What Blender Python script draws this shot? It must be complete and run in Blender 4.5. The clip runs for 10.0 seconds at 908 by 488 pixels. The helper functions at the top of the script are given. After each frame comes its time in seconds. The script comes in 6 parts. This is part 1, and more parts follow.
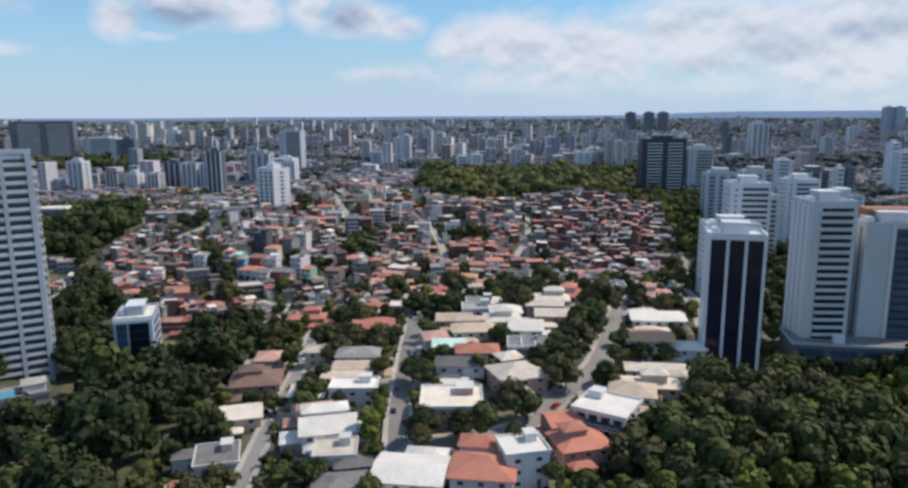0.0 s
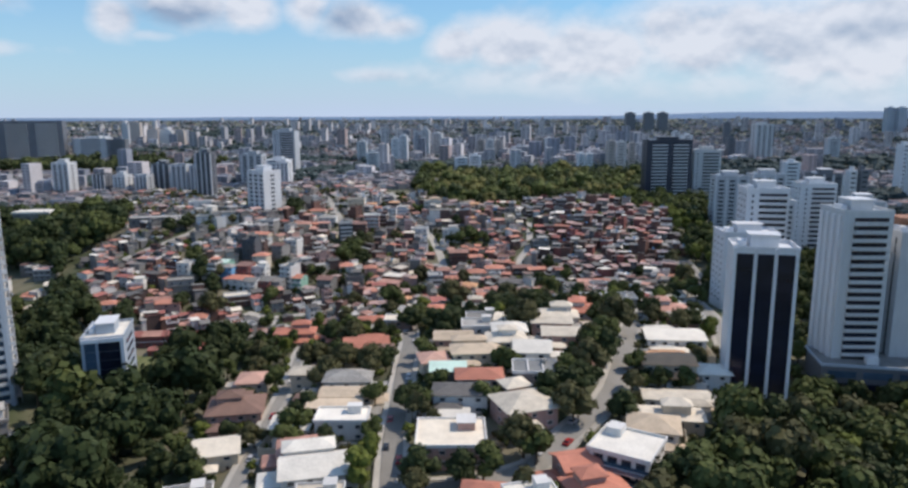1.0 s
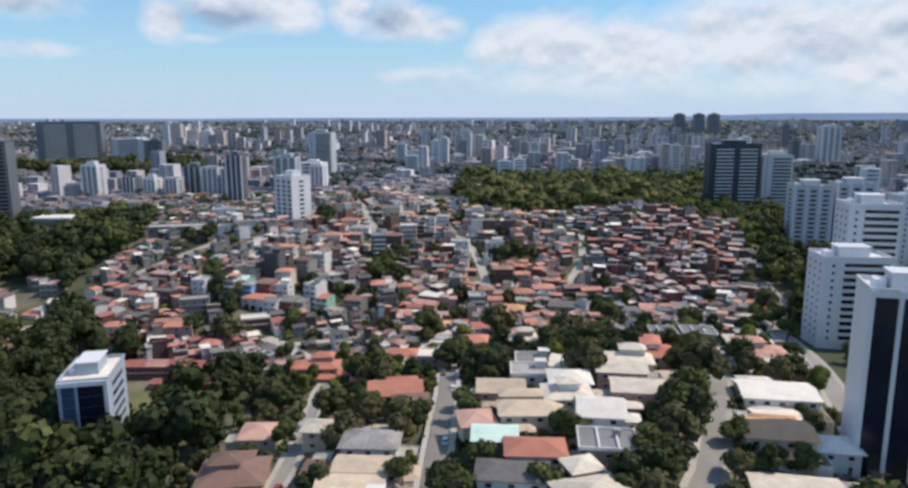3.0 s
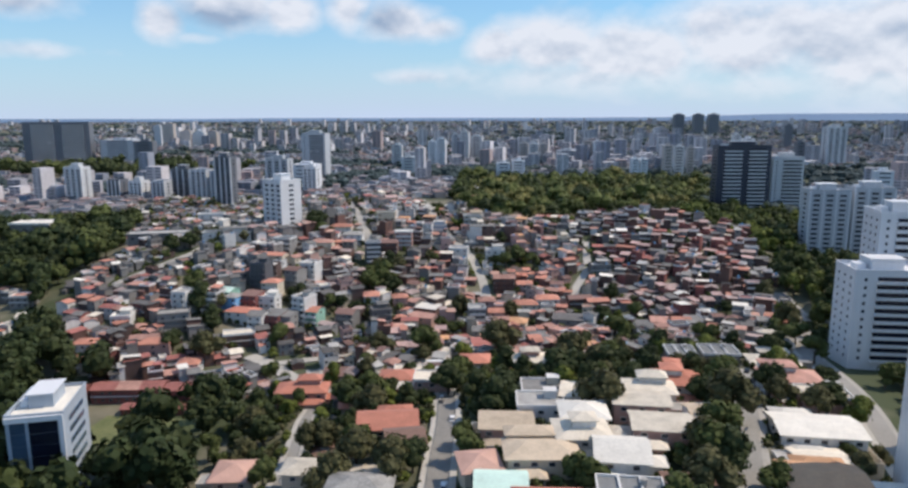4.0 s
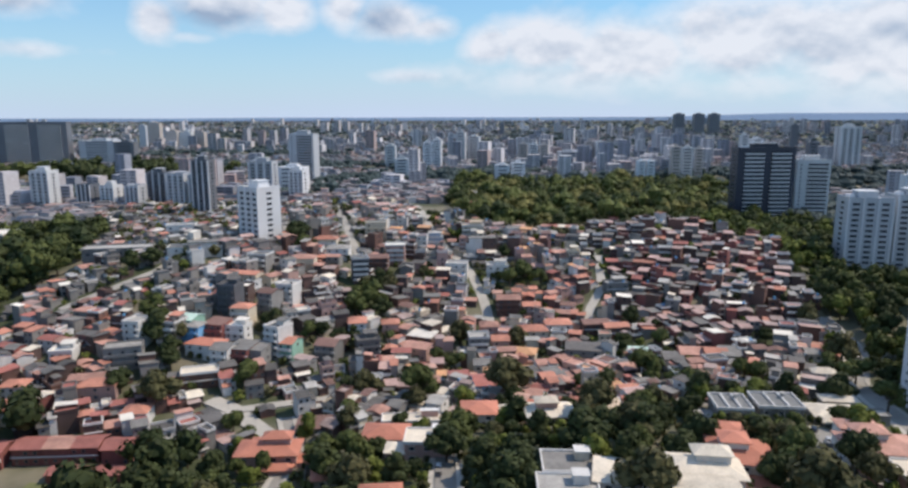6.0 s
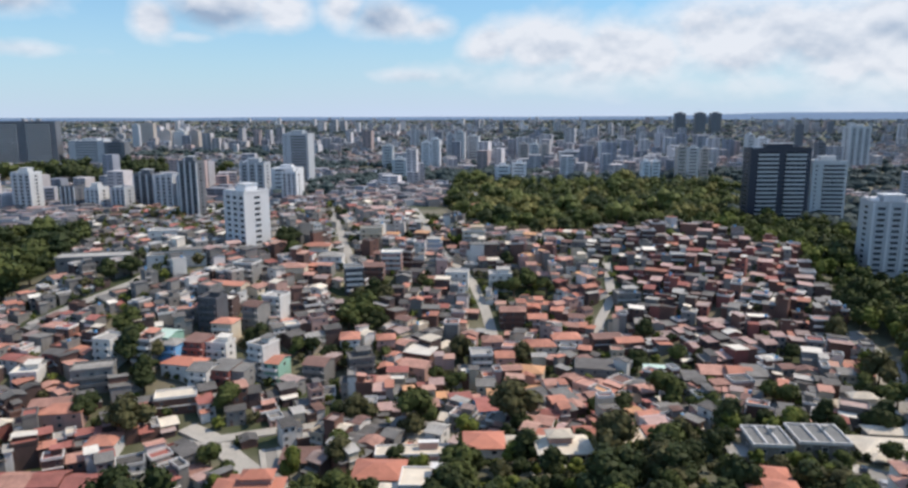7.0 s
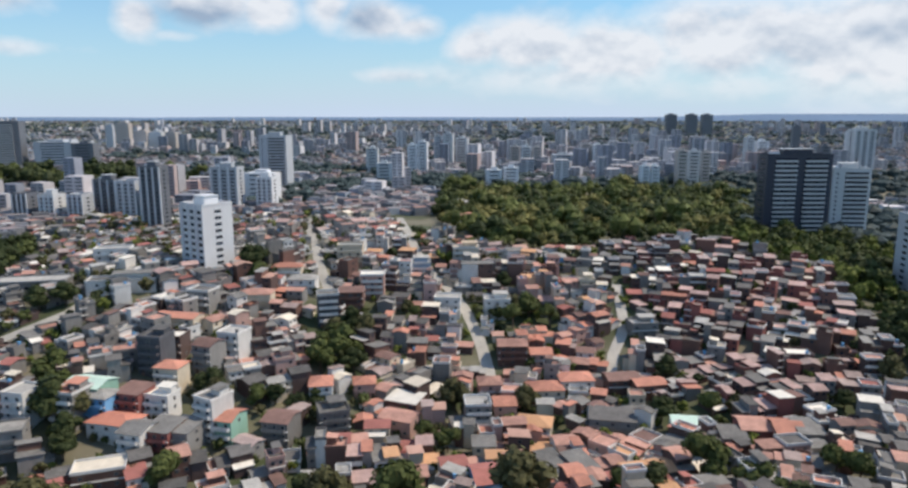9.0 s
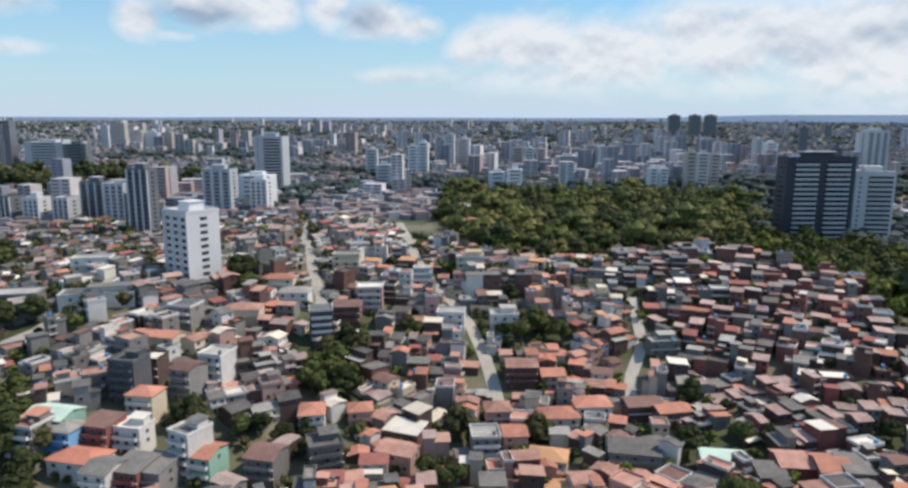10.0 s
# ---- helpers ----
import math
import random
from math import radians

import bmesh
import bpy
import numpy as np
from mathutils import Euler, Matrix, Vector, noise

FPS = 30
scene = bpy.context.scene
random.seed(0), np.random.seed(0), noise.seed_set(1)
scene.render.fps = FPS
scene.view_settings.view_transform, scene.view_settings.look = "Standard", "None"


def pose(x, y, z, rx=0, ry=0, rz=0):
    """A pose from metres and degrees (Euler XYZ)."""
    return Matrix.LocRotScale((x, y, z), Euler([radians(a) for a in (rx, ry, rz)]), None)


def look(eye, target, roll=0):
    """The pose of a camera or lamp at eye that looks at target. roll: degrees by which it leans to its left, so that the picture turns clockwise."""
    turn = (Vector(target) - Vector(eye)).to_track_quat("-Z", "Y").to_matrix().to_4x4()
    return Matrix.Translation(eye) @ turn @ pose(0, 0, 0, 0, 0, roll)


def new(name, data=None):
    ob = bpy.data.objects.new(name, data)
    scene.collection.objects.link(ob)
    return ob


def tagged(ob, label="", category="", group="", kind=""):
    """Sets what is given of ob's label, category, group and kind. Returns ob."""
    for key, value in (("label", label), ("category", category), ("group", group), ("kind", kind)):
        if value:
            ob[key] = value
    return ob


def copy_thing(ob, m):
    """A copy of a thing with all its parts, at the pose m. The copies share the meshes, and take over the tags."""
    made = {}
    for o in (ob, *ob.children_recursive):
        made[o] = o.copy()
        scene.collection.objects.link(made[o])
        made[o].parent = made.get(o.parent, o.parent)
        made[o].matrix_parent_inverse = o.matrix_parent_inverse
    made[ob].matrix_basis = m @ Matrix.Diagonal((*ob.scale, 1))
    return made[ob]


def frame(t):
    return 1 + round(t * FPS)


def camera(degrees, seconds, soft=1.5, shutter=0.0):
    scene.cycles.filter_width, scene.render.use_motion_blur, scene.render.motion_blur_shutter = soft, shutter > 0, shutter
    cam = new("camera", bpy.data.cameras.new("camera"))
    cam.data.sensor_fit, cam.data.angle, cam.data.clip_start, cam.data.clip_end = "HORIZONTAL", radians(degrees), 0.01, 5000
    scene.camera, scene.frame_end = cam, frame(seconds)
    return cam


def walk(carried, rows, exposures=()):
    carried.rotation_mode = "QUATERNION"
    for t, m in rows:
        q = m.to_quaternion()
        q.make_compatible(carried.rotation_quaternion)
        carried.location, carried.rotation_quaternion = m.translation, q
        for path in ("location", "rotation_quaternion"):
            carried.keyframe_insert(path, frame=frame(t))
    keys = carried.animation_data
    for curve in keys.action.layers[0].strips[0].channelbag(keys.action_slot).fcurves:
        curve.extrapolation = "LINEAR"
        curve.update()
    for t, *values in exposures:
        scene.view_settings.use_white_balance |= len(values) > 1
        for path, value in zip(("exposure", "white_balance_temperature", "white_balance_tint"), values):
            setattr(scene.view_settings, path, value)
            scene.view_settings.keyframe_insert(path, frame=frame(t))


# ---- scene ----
import collections

cam = camera(66.6, 10.0, soft=2.8)
METRES, EYE, TILT, LEAN, TURN = 240.0, 107.0, 0.0, 0.0, 0.0
ROWS = [
    (0.0, 0.0, 0.0, 0.0, -0.06, -10.49, 0.3),
    (0.5, -0.0013, 0.049, 0.0004, -0.26, -10.5, 0.27),
    (1.0, -0.0029, 0.0974, 0.0011, -0.26, -10.49, 0.21),
    (1.5, -0.005, 0.1474, 0.0013, 0.74, -10.46, 0.18),
    (2.0, -0.0071, 0.1984, 0.0015, 2.15, -10.44, 0.16),
    (2.5, -0.0101, 0.2472, 0.0012, 3.16, -10.41, 0.14),
    (4.0, -0.0218, 0.3972, 0.0021, 2.86, -10.37, 0.13),
    (4.5, -0.0259, 0.4464, 0.0022, 2.75, -10.38, 0.12),
    (5.0, -0.0297, 0.4978, 0.0024, 2.65, -10.37, 0.12),
    (5.5, -0.0336, 0.5476, 0.0027, 2.55, -10.38, 0.12),
    (7.0, -0.0456, 0.699, 0.0018, 2.32, -10.46, 0.14),
    (7.5, -0.0494, 0.7489, 0.0028, 2.23, -10.46, 0.09),
    (8.0, -0.0523, 0.798, 0.0033, 1.73, -10.45, 0.05),
    (8.5, -0.0563, 0.8475, 0.0048, 1.32, -10.44, 0.02),
    (9.0, -0.0597, 0.8975, 0.0064, 1.25, -10.44, -0.04),
    (9.5, -0.064, 0.9487, 0.0066, 1.22, -10.43, -0.1),
    (10.0, -0.069, 0.9974, 0.0061, 1.27, -10.4, -0.14),
]
walk(cam, [(t, pose(0, 0, EYE, TILT, LEAN, TURN) @ pose(METRES * x, METRES * y, METRES * z, 90 + pitch, roll, yaw)) for t, x, y, z, yaw, pitch, roll in ROWS], exposures=[(0.0, -0.19, 6600, 15), (2.5, -0.10, 6680, 15), (5.0, -0.06, 6720, 15), (10.0, -0.03, 6950, 13)])

# ---- light ----
SUN_TO = Vector((0.60, 0.14, 0.79)).normalized()
sun = new("sun", bpy.data.lights.new("sun", "SUN"))
sun.data.energy, sun.data.angle, sun.data.color = 4.15, radians(0.6), (1.0, 0.90, 0.75)
sun.matrix_world = look((0, 0, 500), Vector((0, 0, 500)) - SUN_TO)

world = bpy.data.worlds.new("sky")
scene.world = world
world.use_nodes = True
wn = world.node_tree
wn.nodes.clear()


def wnode(kind, **values):
    n = wn.nodes.new(kind)
    for k, v in values.items():
        setattr(n, k, v)
    return n


def wlink(a, b):
    wn.links.new(a, b)


def wmath(op, a, b=0.0, c=0.0, clamp=False):
    n = wnode("ShaderNodeMath", operation=op, use_clamp=clamp)
    for i, v in enumerate((a, b, c)):
        if isinstance(v, (int, float)):
            n.inputs[i].default_value = v
        else:
            wlink(v, n.inputs[i])
    return n.outputs[0]


def blob(az, el, a, e, sa, se):
    """A soft oval of cloud round the bearing a and the slope e."""
    u = wmath("DIVIDE", wmath("SUBTRACT", az, a), sa)
    v = wmath("DIVIDE", wmath("SUBTRACT", el, e), se)
    q = wmath("ADD", wmath("MULTIPLY", u, u), wmath("MULTIPLY", v, v))
    return wmath("EXPONENT", wmath("MULTIPLY", q, -1.0))


tc = wnode("ShaderNodeTexCoord")
sep = wnode("ShaderNodeSeparateXYZ")
wlink(tc.outputs["Generated"], sep.inputs[0])
AZ = wmath("ARCTAN2", sep.outputs[0], sep.outputs[1])
EL = wmath("ARCSINE", sep.outputs[2])


def cloud_noise(lift, scale, detail, z=3.7):
    c = wnode("ShaderNodeCombineXYZ")
    wlink(AZ, c.inputs[0])
    wlink(wmath("MULTIPLY", wmath("ADD", EL, lift), 1.5), c.inputs[1])
    c.inputs[2].default_value = z
    n = wnode("ShaderNodeTexNoise")
    wlink(c.outputs[0], n.inputs["Vector"])
    n.inputs["Scale"].default_value, n.inputs["Detail"].default_value, n.inputs["Roughness"].default_value = scale, detail, 0.5
    return n.outputs["Fac"]


def blobs(spots):
    total = None
    for spot in spots:
        one = wmath("MULTIPLY", blob(AZ, EL, *spot[:4]), spot[4])
        total = one if total is None else wmath("MAXIMUM", total, one)
    return total


# white heaps, each by bearing, slope, half width, half height and weight
puffs = blobs(((-0.437, 0.122, 0.032, 0.030, 1.0), (-0.347, 0.145, 0.085, 0.036, 1.0), (-0.275, 0.140, 0.050, 0.030, 1.0), (-0.40, 0.104, 0.05, 0.010, 0.55),
               (-0.195, 0.145, 0.036, 0.034, 1.0), (-0.13, 0.130, 0.065, 0.030, 1.0), (-0.08, 0.120, 0.045, 0.020, 0.9), (-0.590, 0.140, 0.065, 0.024, 0.9),
               (-0.60, 0.081, 0.11, 0.014, 0.62), (0.01, 0.095, 0.045, 0.034, 0.95), (0.085, 0.100, 0.09, 0.050, 1.0), (0.20, 0.085, 0.13, 0.052, 1.0), (0.34, 0.100, 0.16, 0.064, 1.0),
               (0.50, 0.090, 0.18, 0.085, 1.0), (0.70, 0.10, 0.18, 0.09, 1.0), (-0.10, 0.056, 0.075, 0.014, 0.60), (0.12, 0.055, 0.24, 0.030, 0.70), (0.45, 0.045, 0.30, 0.030, 0.62)))
# their grey undersides
dark = blobs(((-0.365, 0.129, 0.052, 0.017, 1.0), (-0.145, 0.127, 0.036, 0.017, 0.7), (0.43, 0.088, 0.06, 0.022, 0.30), (0.52, 0.100, 0.05, 0.016, 0.40),
              (0.36, 0.068, 0.05, 0.014, 0.25), (0.10, 0.092, 0.03, 0.014, 0.25), (0.18, 0.078, 0.06, 0.010, 0.2), (-0.59, 0.130, 0.04, 0.012, 0.5)))
wide = wmath("MULTIPLY", wmath("GREATER_THAN", EL, 0.21), 0.30)
n_big = cloud_noise(0.0, 16.0, 5.0)
n_up = cloud_noise(0.012, 16.0, 5.0)
n_soft = cloud_noise(0.0, 4.0, 2.0, 9.1)
density = wmath("ADD", wmath("ADD", wmath("MULTIPLY", n_big, 0.62), wmath("MULTIPLY", puffs, 0.80)), wide)
cover = wmath("MULTIPLY", wmath("SUBTRACT", density, 0.52), 2.3, clamp=True)
shade = wmath("SUBTRACT", wmath("MULTIPLY_ADD", wmath("SUBTRACT", n_big, n_up), 1.3, 0.86), wmath("MULTIPLY", dark, 0.80), clamp=True)
low = wmath("MULTIPLY", wmath("EXPONENT", wmath("MULTIPLY", wmath("ABSOLUTE", EL), -8.0)), wmath("MULTIPLY_ADD", n_soft, 0.35, 0.72), clamp=True)
sky = wnode("ShaderNodeTexSky", sky_type="NISHITA", sun_disc=False)
sky.sun_elevation, sky.sun_rotation = math.asin(SUN_TO.z), math.atan2(SUN_TO.x, SUN_TO.y)
sky.air_density, sky.dust_density, sky.ozone_density = 1.2, 0.4, 3.0
SKY_STRENGTH, CLOUD = 0.115, 0.90
tint = wnode("ShaderNodeVectorMath", operation="SCALE")
wlink(sky.outputs[0], tint.inputs[0])
tint.inputs["Scale"].default_value = SKY_STRENGTH
veil = wnode("ShaderNodeMix", data_type="RGBA")
wlink(low, veil.inputs["Factor"])
bluer = wnode("ShaderNodeVectorMath", operation="MULTIPLY")
wlink(tint.outputs[0], bluer.inputs[0])
bluer.inputs[1].default_value = (0.58, 1.10, 1.36)
wlink(bluer.outputs[0], veil.inputs["A"])
veil.inputs["B"].default_value = (0.57, 0.72, 0.95, 1)
ramp = wnode("ShaderNodeValToRGB")
wlink(shade, ramp.inputs[0])
ramp.color_ramp.elements[0].position, ramp.color_ramp.elements[0].color = 0.22, (0.36 * CLOUD, 0.49 * CLOUD, 0.68 * CLOUD, 1)
ramp.color_ramp.elements[1].position, ramp.color_ramp.elements[1].color = 0.90, (0.90 * CLOUD, 0.98 * CLOUD, 1.08 * CLOUD, 1)
mixc = wnode("ShaderNodeMix", data_type="RGBA")
wlink(wmath("MULTIPLY", cover, 0.93), mixc.inputs["Factor"])
wlink(veil.outputs["Result"], mixc.inputs["A"])
wlink(ramp.outputs[0], mixc.inputs["B"])
back = wnode("ShaderNodeBackground")
wlink(mixc.outputs["Result"], back.inputs["Color"])
out = wnode("ShaderNodeOutputWorld")
wlink(back.outputs[0], out.inputs[0])
scene.view_settings.exposure = 0.0


# ---- materials ----
def material(name, colour, vary=0.25, coarse=0.15, fine=1.5, rough=0.85, bump=0.3, island=False, metal=0.0, streak=0.0, tint2=None, gloss=0.5):
    """Paint, plaster, clay and so on: blotches at two sizes, a chance shift from piece to piece, and fine relief."""
    m = bpy.data.materials.new(name)
    m.use_nodes = True
    t = m.node_tree
    bsdf = t.nodes["Principled BSDF"]
    co = t.nodes.new("ShaderNodeTexCoord")
    geo = t.nodes.new("ShaderNodeNewGeometry")
    info = t.nodes.new("ShaderNodeObjectInfo")
    place = geo.outputs["Position"]
    big = t.nodes.new("ShaderNodeTexNoise")
    big.inputs["Scale"].default_value, big.inputs["Detail"].default_value = coarse, 4
    small = t.nodes.new("ShaderNodeTexNoise")
    small.inputs["Scale"].default_value, small.inputs["Detail"].default_value = fine, 4
    t.links.new(place, big.inputs["Vector"])
    if streak:
        stretch = t.nodes.new("ShaderNodeMapping")
        stretch.inputs["Scale"].default_value = (1, 1, streak)
        t.links.new(place, stretch.inputs["Vector"])
        t.links.new(stretch.outputs[0], small.inputs["Vector"])
    else:
        t.links.new(place, small.inputs["Vector"])
    both = t.nodes.new("ShaderNodeMath")
    both.operation = "ADD"
    t.links.new(big.outputs["Fac"], both.inputs[0])
    t.links.new(small.outputs["Fac"], both.inputs[1])
    chance = geo.outputs["Random Per Island"] if island else info.outputs["Random"]
    third = t.nodes.new("ShaderNodeMath")
    third.operation, third.inputs[1].default_value = "MULTIPLY_ADD", 0.55
    t.links.new(chance, third.inputs[0])
    t.links.new(both.outputs[0], third.inputs[2])
    r = t.nodes.new("ShaderNodeValToRGB")
    part_of = t.nodes.new("ShaderNodeMath")
    part_of.operation, part_of.inputs[1].default_value = "MULTIPLY", 0.5
    t.links.new(third.outputs[0], part_of.inputs[0])
    t.links.new(part_of.outputs[0], r.inputs[0])
    lo = [c * (1 - vary) for c in colour]
    hi = [min(1, c * (1 + vary)) for c in (tint2 or colour)]
    r.color_ramp.elements[0].position, r.color_ramp.elements[0].color = 0.38, (*lo, 1)
    r.color_ramp.elements[1].position, r.color_ramp.elements[1].color = 0.88, (*hi, 1)
    t.links.new(r.outputs[0], bsdf.inputs["Base Color"])
    bsdf.inputs["Roughness"].default_value, bsdf.inputs["Metallic"].default_value = rough, metal
    bsdf.inputs["Specular IOR Level"].default_value = gloss
    if bump:
        b = t.nodes.new("ShaderNodeBump")
        b.inputs["Strength"].default_value, b.inputs["Distance"].default_value = bump, 0.15
        t.links.new(small.outputs["Fac"], b.inputs["Height"])
        t.links.new(b.outputs[0], bsdf.inputs["Normal"])
    return m


def leaf_material(name, colour, second):
    m = material(name, colour, vary=0.30, coarse=0.06, fine=0.5, rough=0.6, bump=0.0, island=True, tint2=second, gloss=0.08)
    return m


def pair(name, *a, **k):
    """The same surface for single things and for joined masses."""
    return {0: material(name, *a, **k), 1: material(name + "_mass", *a, island=True, **k)}


ROOFS = {
    "orange": pair("roof_clay_orange", (0.45, 0.200, 0.142), 0.42, 0.3, 2.2),
    "brightorange": pair("roof_clay_bright", (0.48, 0.190, 0.130), 0.25, 0.3, 2.2),
    "salmon": pair("roof_clay_salmon", (0.42, 0.230, 0.182), 0.5, 0.3, 2.2),
    "apricot": pair("roof_clay_apricot", (0.56, 0.31, 0.17), 0.2, 0.3, 2.2),
    "pink": pair("roof_clay_pink", (0.48, 0.29, 0.23), 0.25, 0.3, 2.2),
    "brown": pair("roof_clay_brown", (0.19, 0.115, 0.09), 0.3, 0.3, 2.2),
    "tan": pair("roof_tile_tan", (0.520, 0.420, 0.310), 0.34, 0.3, 2.2),
    "cream": pair("roof_tile_cream", (0.630, 0.565, 0.465), 0.34, 0.3, 2.2),
    "white": pair("roof_painted_white", (0.70, 0.665, 0.595), 0.24, 0.2, 1.5),
    "grey": pair("roof_fibre_cement", (0.165, 0.160, 0.152), 0.5, 0.3, 1.5),
    "greylight": pair("roof_fibre_cement_light", (0.335, 0.325, 0.305), 0.5, 0.3, 1.5),
    "darkgrey": pair("roof_fibre_cement_dark", (0.111, 0.106, 0.102), 0.5, 0.3, 1.5),
    "mint": pair("roof_mint", (0.50, 0.66, 0.58), 0.2, 0.2, 1.5),
    "greyglass": pair("roof_panel", (0.165, 0.170, 0.170), 0.3, 0.2, 1.5, rough=0.75),
    "red": pair("roof_red_clay", (0.33, 0.125, 0.105), 0.4, 0.3, 2.2),
    "rust": pair("roof_weathered_clay", (0.183, 0.106, 0.089), 0.5, 0.3, 2.0),
    "blush": pair("roof_dusty_sheet", (0.335, 0.255, 0.235), 0.5, 0.3, 2.0),
    "mauve": pair("roof_faded_clay", (0.410, 0.280, 0.255), 0.45, 0.3, 2.0),
}
WALLS = {
    "white": pair("plaster_white", (0.62, 0.61, 0.59), 0.18, 0.12, 1.2, streak=0.25),
    "cream": pair("plaster_cream", (0.54, 0.47, 0.37), 0.2, 0.12, 1.2, streak=0.25),
    "grey": pair("plaster_grey", (0.216, 0.210, 0.204), 0.3, 0.12, 1.2, streak=0.25),
    "brick": pair("bare_hollow_brick", (0.140, 0.075, 0.061), 0.4, 0.2, 2.5),
    "darkbrick": pair("weathered_brick", (0.089, 0.058, 0.053), 0.4, 0.2, 2.5),
    "pink": pair("plaster_pink", (0.442, 0.281, 0.246), 0.2, 0.12, 1.2, streak=0.25),
    "blue": pair("plaster_blue", (0.13, 0.33, 0.56), 0.2, 0.12, 1.2, streak=0.25),
    "bluegrey": pair("plaster_blue_grey", (0.30, 0.37, 0.46), 0.2, 0.12, 1.2, streak=0.25),
    "green": pair("plaster_green", (0.24, 0.42, 0.34), 0.2, 0.12, 1.2, streak=0.25),
    "yellow": pair("plaster_yellow", (0.58, 0.45, 0.20), 0.2, 0.12, 1.2, streak=0.25),
    "red": pair("plaster_red", (0.24, 0.085, 0.075), 0.25, 0.12, 1.2, streak=0.25),
    "slate": pair("plaster_slate", (0.095, 0.10, 0.115), 0.3, 0.12, 1.2, streak=0.25),
    "concrete": pair("concrete", (0.192, 0.184, 0.176), 0.3, 0.12, 1.2, streak=0.25),
}
GLASS = {k: material("window_glass" + s, (0.035, 0.045, 0.06), 0.4, 0.3, 0.3, rough=0.12, bump=0.0, island=bool(k)) for k, s in ((0, ""), (1, "_mass"))}
DARKGLASS = material("tinted_curtain_glass", (0.012, 0.015, 0.030), 0.3, 0.1, 0.2, rough=0.15, bump=0.0)
BLUEGLASS = material("blue_curtain_glass", (0.05, 0.085, 0.13), 0.3, 0.1, 0.2, rough=0.12, bump=0.0)
TOWER = {
    "white": material("tower_white_tile", (0.66, 0.67, 0.69), 0.10, 0.05, 0.7, rough=0.5, bump=0.1, streak=0.2),
    "grey": material("tower_grey_tile", (0.43, 0.45, 0.48), 0.12, 0.05, 0.7, rough=0.5, bump=0.1, streak=0.2),
    "pale": material("tower_pale_render", (0.55, 0.56, 0.57), 0.12, 0.05, 0.7, rough=0.6, bump=0.1, streak=0.2),
    "cool": material("tower_blue_grey_tile", (0.36, 0.41, 0.47), 0.12, 0.05, 0.7, rough=0.5, bump=0.1, streak=0.2),
    "black": material("tower_black_tile", (0.030, 0.034, 0.055), 0.2, 0.05, 0.7, rough=0.4, bump=0.1),
    "slate": material("tower_slate", (0.13, 0.14, 0.16), 0.2, 0.05, 0.7, rough=0.5, bump=0.1, streak=0.2),
    "terracotta": material("tower_terracotta", (0.30, 0.14, 0.08), 0.2, 0.05, 0.7, rough=0.7, bump=0.1),
    "beige": material("tower_beige", (0.45, 0.40, 0.37), 0.12, 0.05, 0.7, rough=0.6, bump=0.1, streak=0.2),
}
ASPHALT = material("asphalt", (0.245, 0.235, 0.215), 0.25, 0.08, 1.2, rough=0.9)
LANE = material("pale_concrete_lane", (0.42, 0.40, 0.36), 0.25, 0.15, 1.0, rough=0.9)
PAVING = material("concrete_paving", (0.40, 0.38, 0.34), 0.25, 0.15, 1.0, rough=0.9)
EARTH = material("bare_earth", (0.33, 0.25, 0.17), 0.3, 0.1, 1.0, rough=0.95)
BARK = material("bark", (0.09, 0.065, 0.045), 0.3, 0.5, 3.0)
WATER = material("pool_water", (0.08, 0.38, 0.55), 0.1, 0.2, 1.0, rough=0.08, bump=0.05)
RUBBER = material("tyre_rubber", (0.02, 0.02, 0.02), 0.2)
LEAVES = [leaf_material("leaves_deep_green", (0.028, 0.040, 0.017), (0.050, 0.062, 0.025)),
          leaf_material("leaves_green", (0.045, 0.060, 0.020), (0.082, 0.097, 0.033)),
          leaf_material("leaves_bright_green", (0.075, 0.098, 0.022), (0.130, 0.150, 0.036)),
          leaf_material("leaves_olive", (0.050, 0.052, 0.025), (0.085, 0.082, 0.038)),
          leaf_material("leaves_park_green", (0.070, 0.086, 0.028), (0.125, 0.140, 0.046)),
          leaf_material("leaves_park_olive", (0.100, 0.102, 0.036), (0.175, 0.162, 0.058)),
          # for far crowns only: the blue-grey of distance haze is in the colour
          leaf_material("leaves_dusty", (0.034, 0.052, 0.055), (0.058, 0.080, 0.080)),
          # darkest leaves: the self-shadow of dense woods is painted into this green
          leaf_material("leaves_dark_green", (0.022, 0.034, 0.014), (0.038, 0.052, 0.021))]
GRASS = material("mown_grass", (0.10, 0.135, 0.045), 0.3, 0.1, 1.0, rough=0.95, tint2=(0.16, 0.16, 0.07))
CARS = [material("car_paint_" + n, c, 0.05, 0.3, 1.0, rough=0.25, bump=0.0) for n, c in
        (("white", (0.75, 0.75, 0.75)), ("silver", (0.45, 0.46, 0.48)), ("black", (0.03, 0.03, 0.035)), ("red", (0.35, 0.03, 0.03)), ("blue", (0.06, 0.10, 0.25)))]


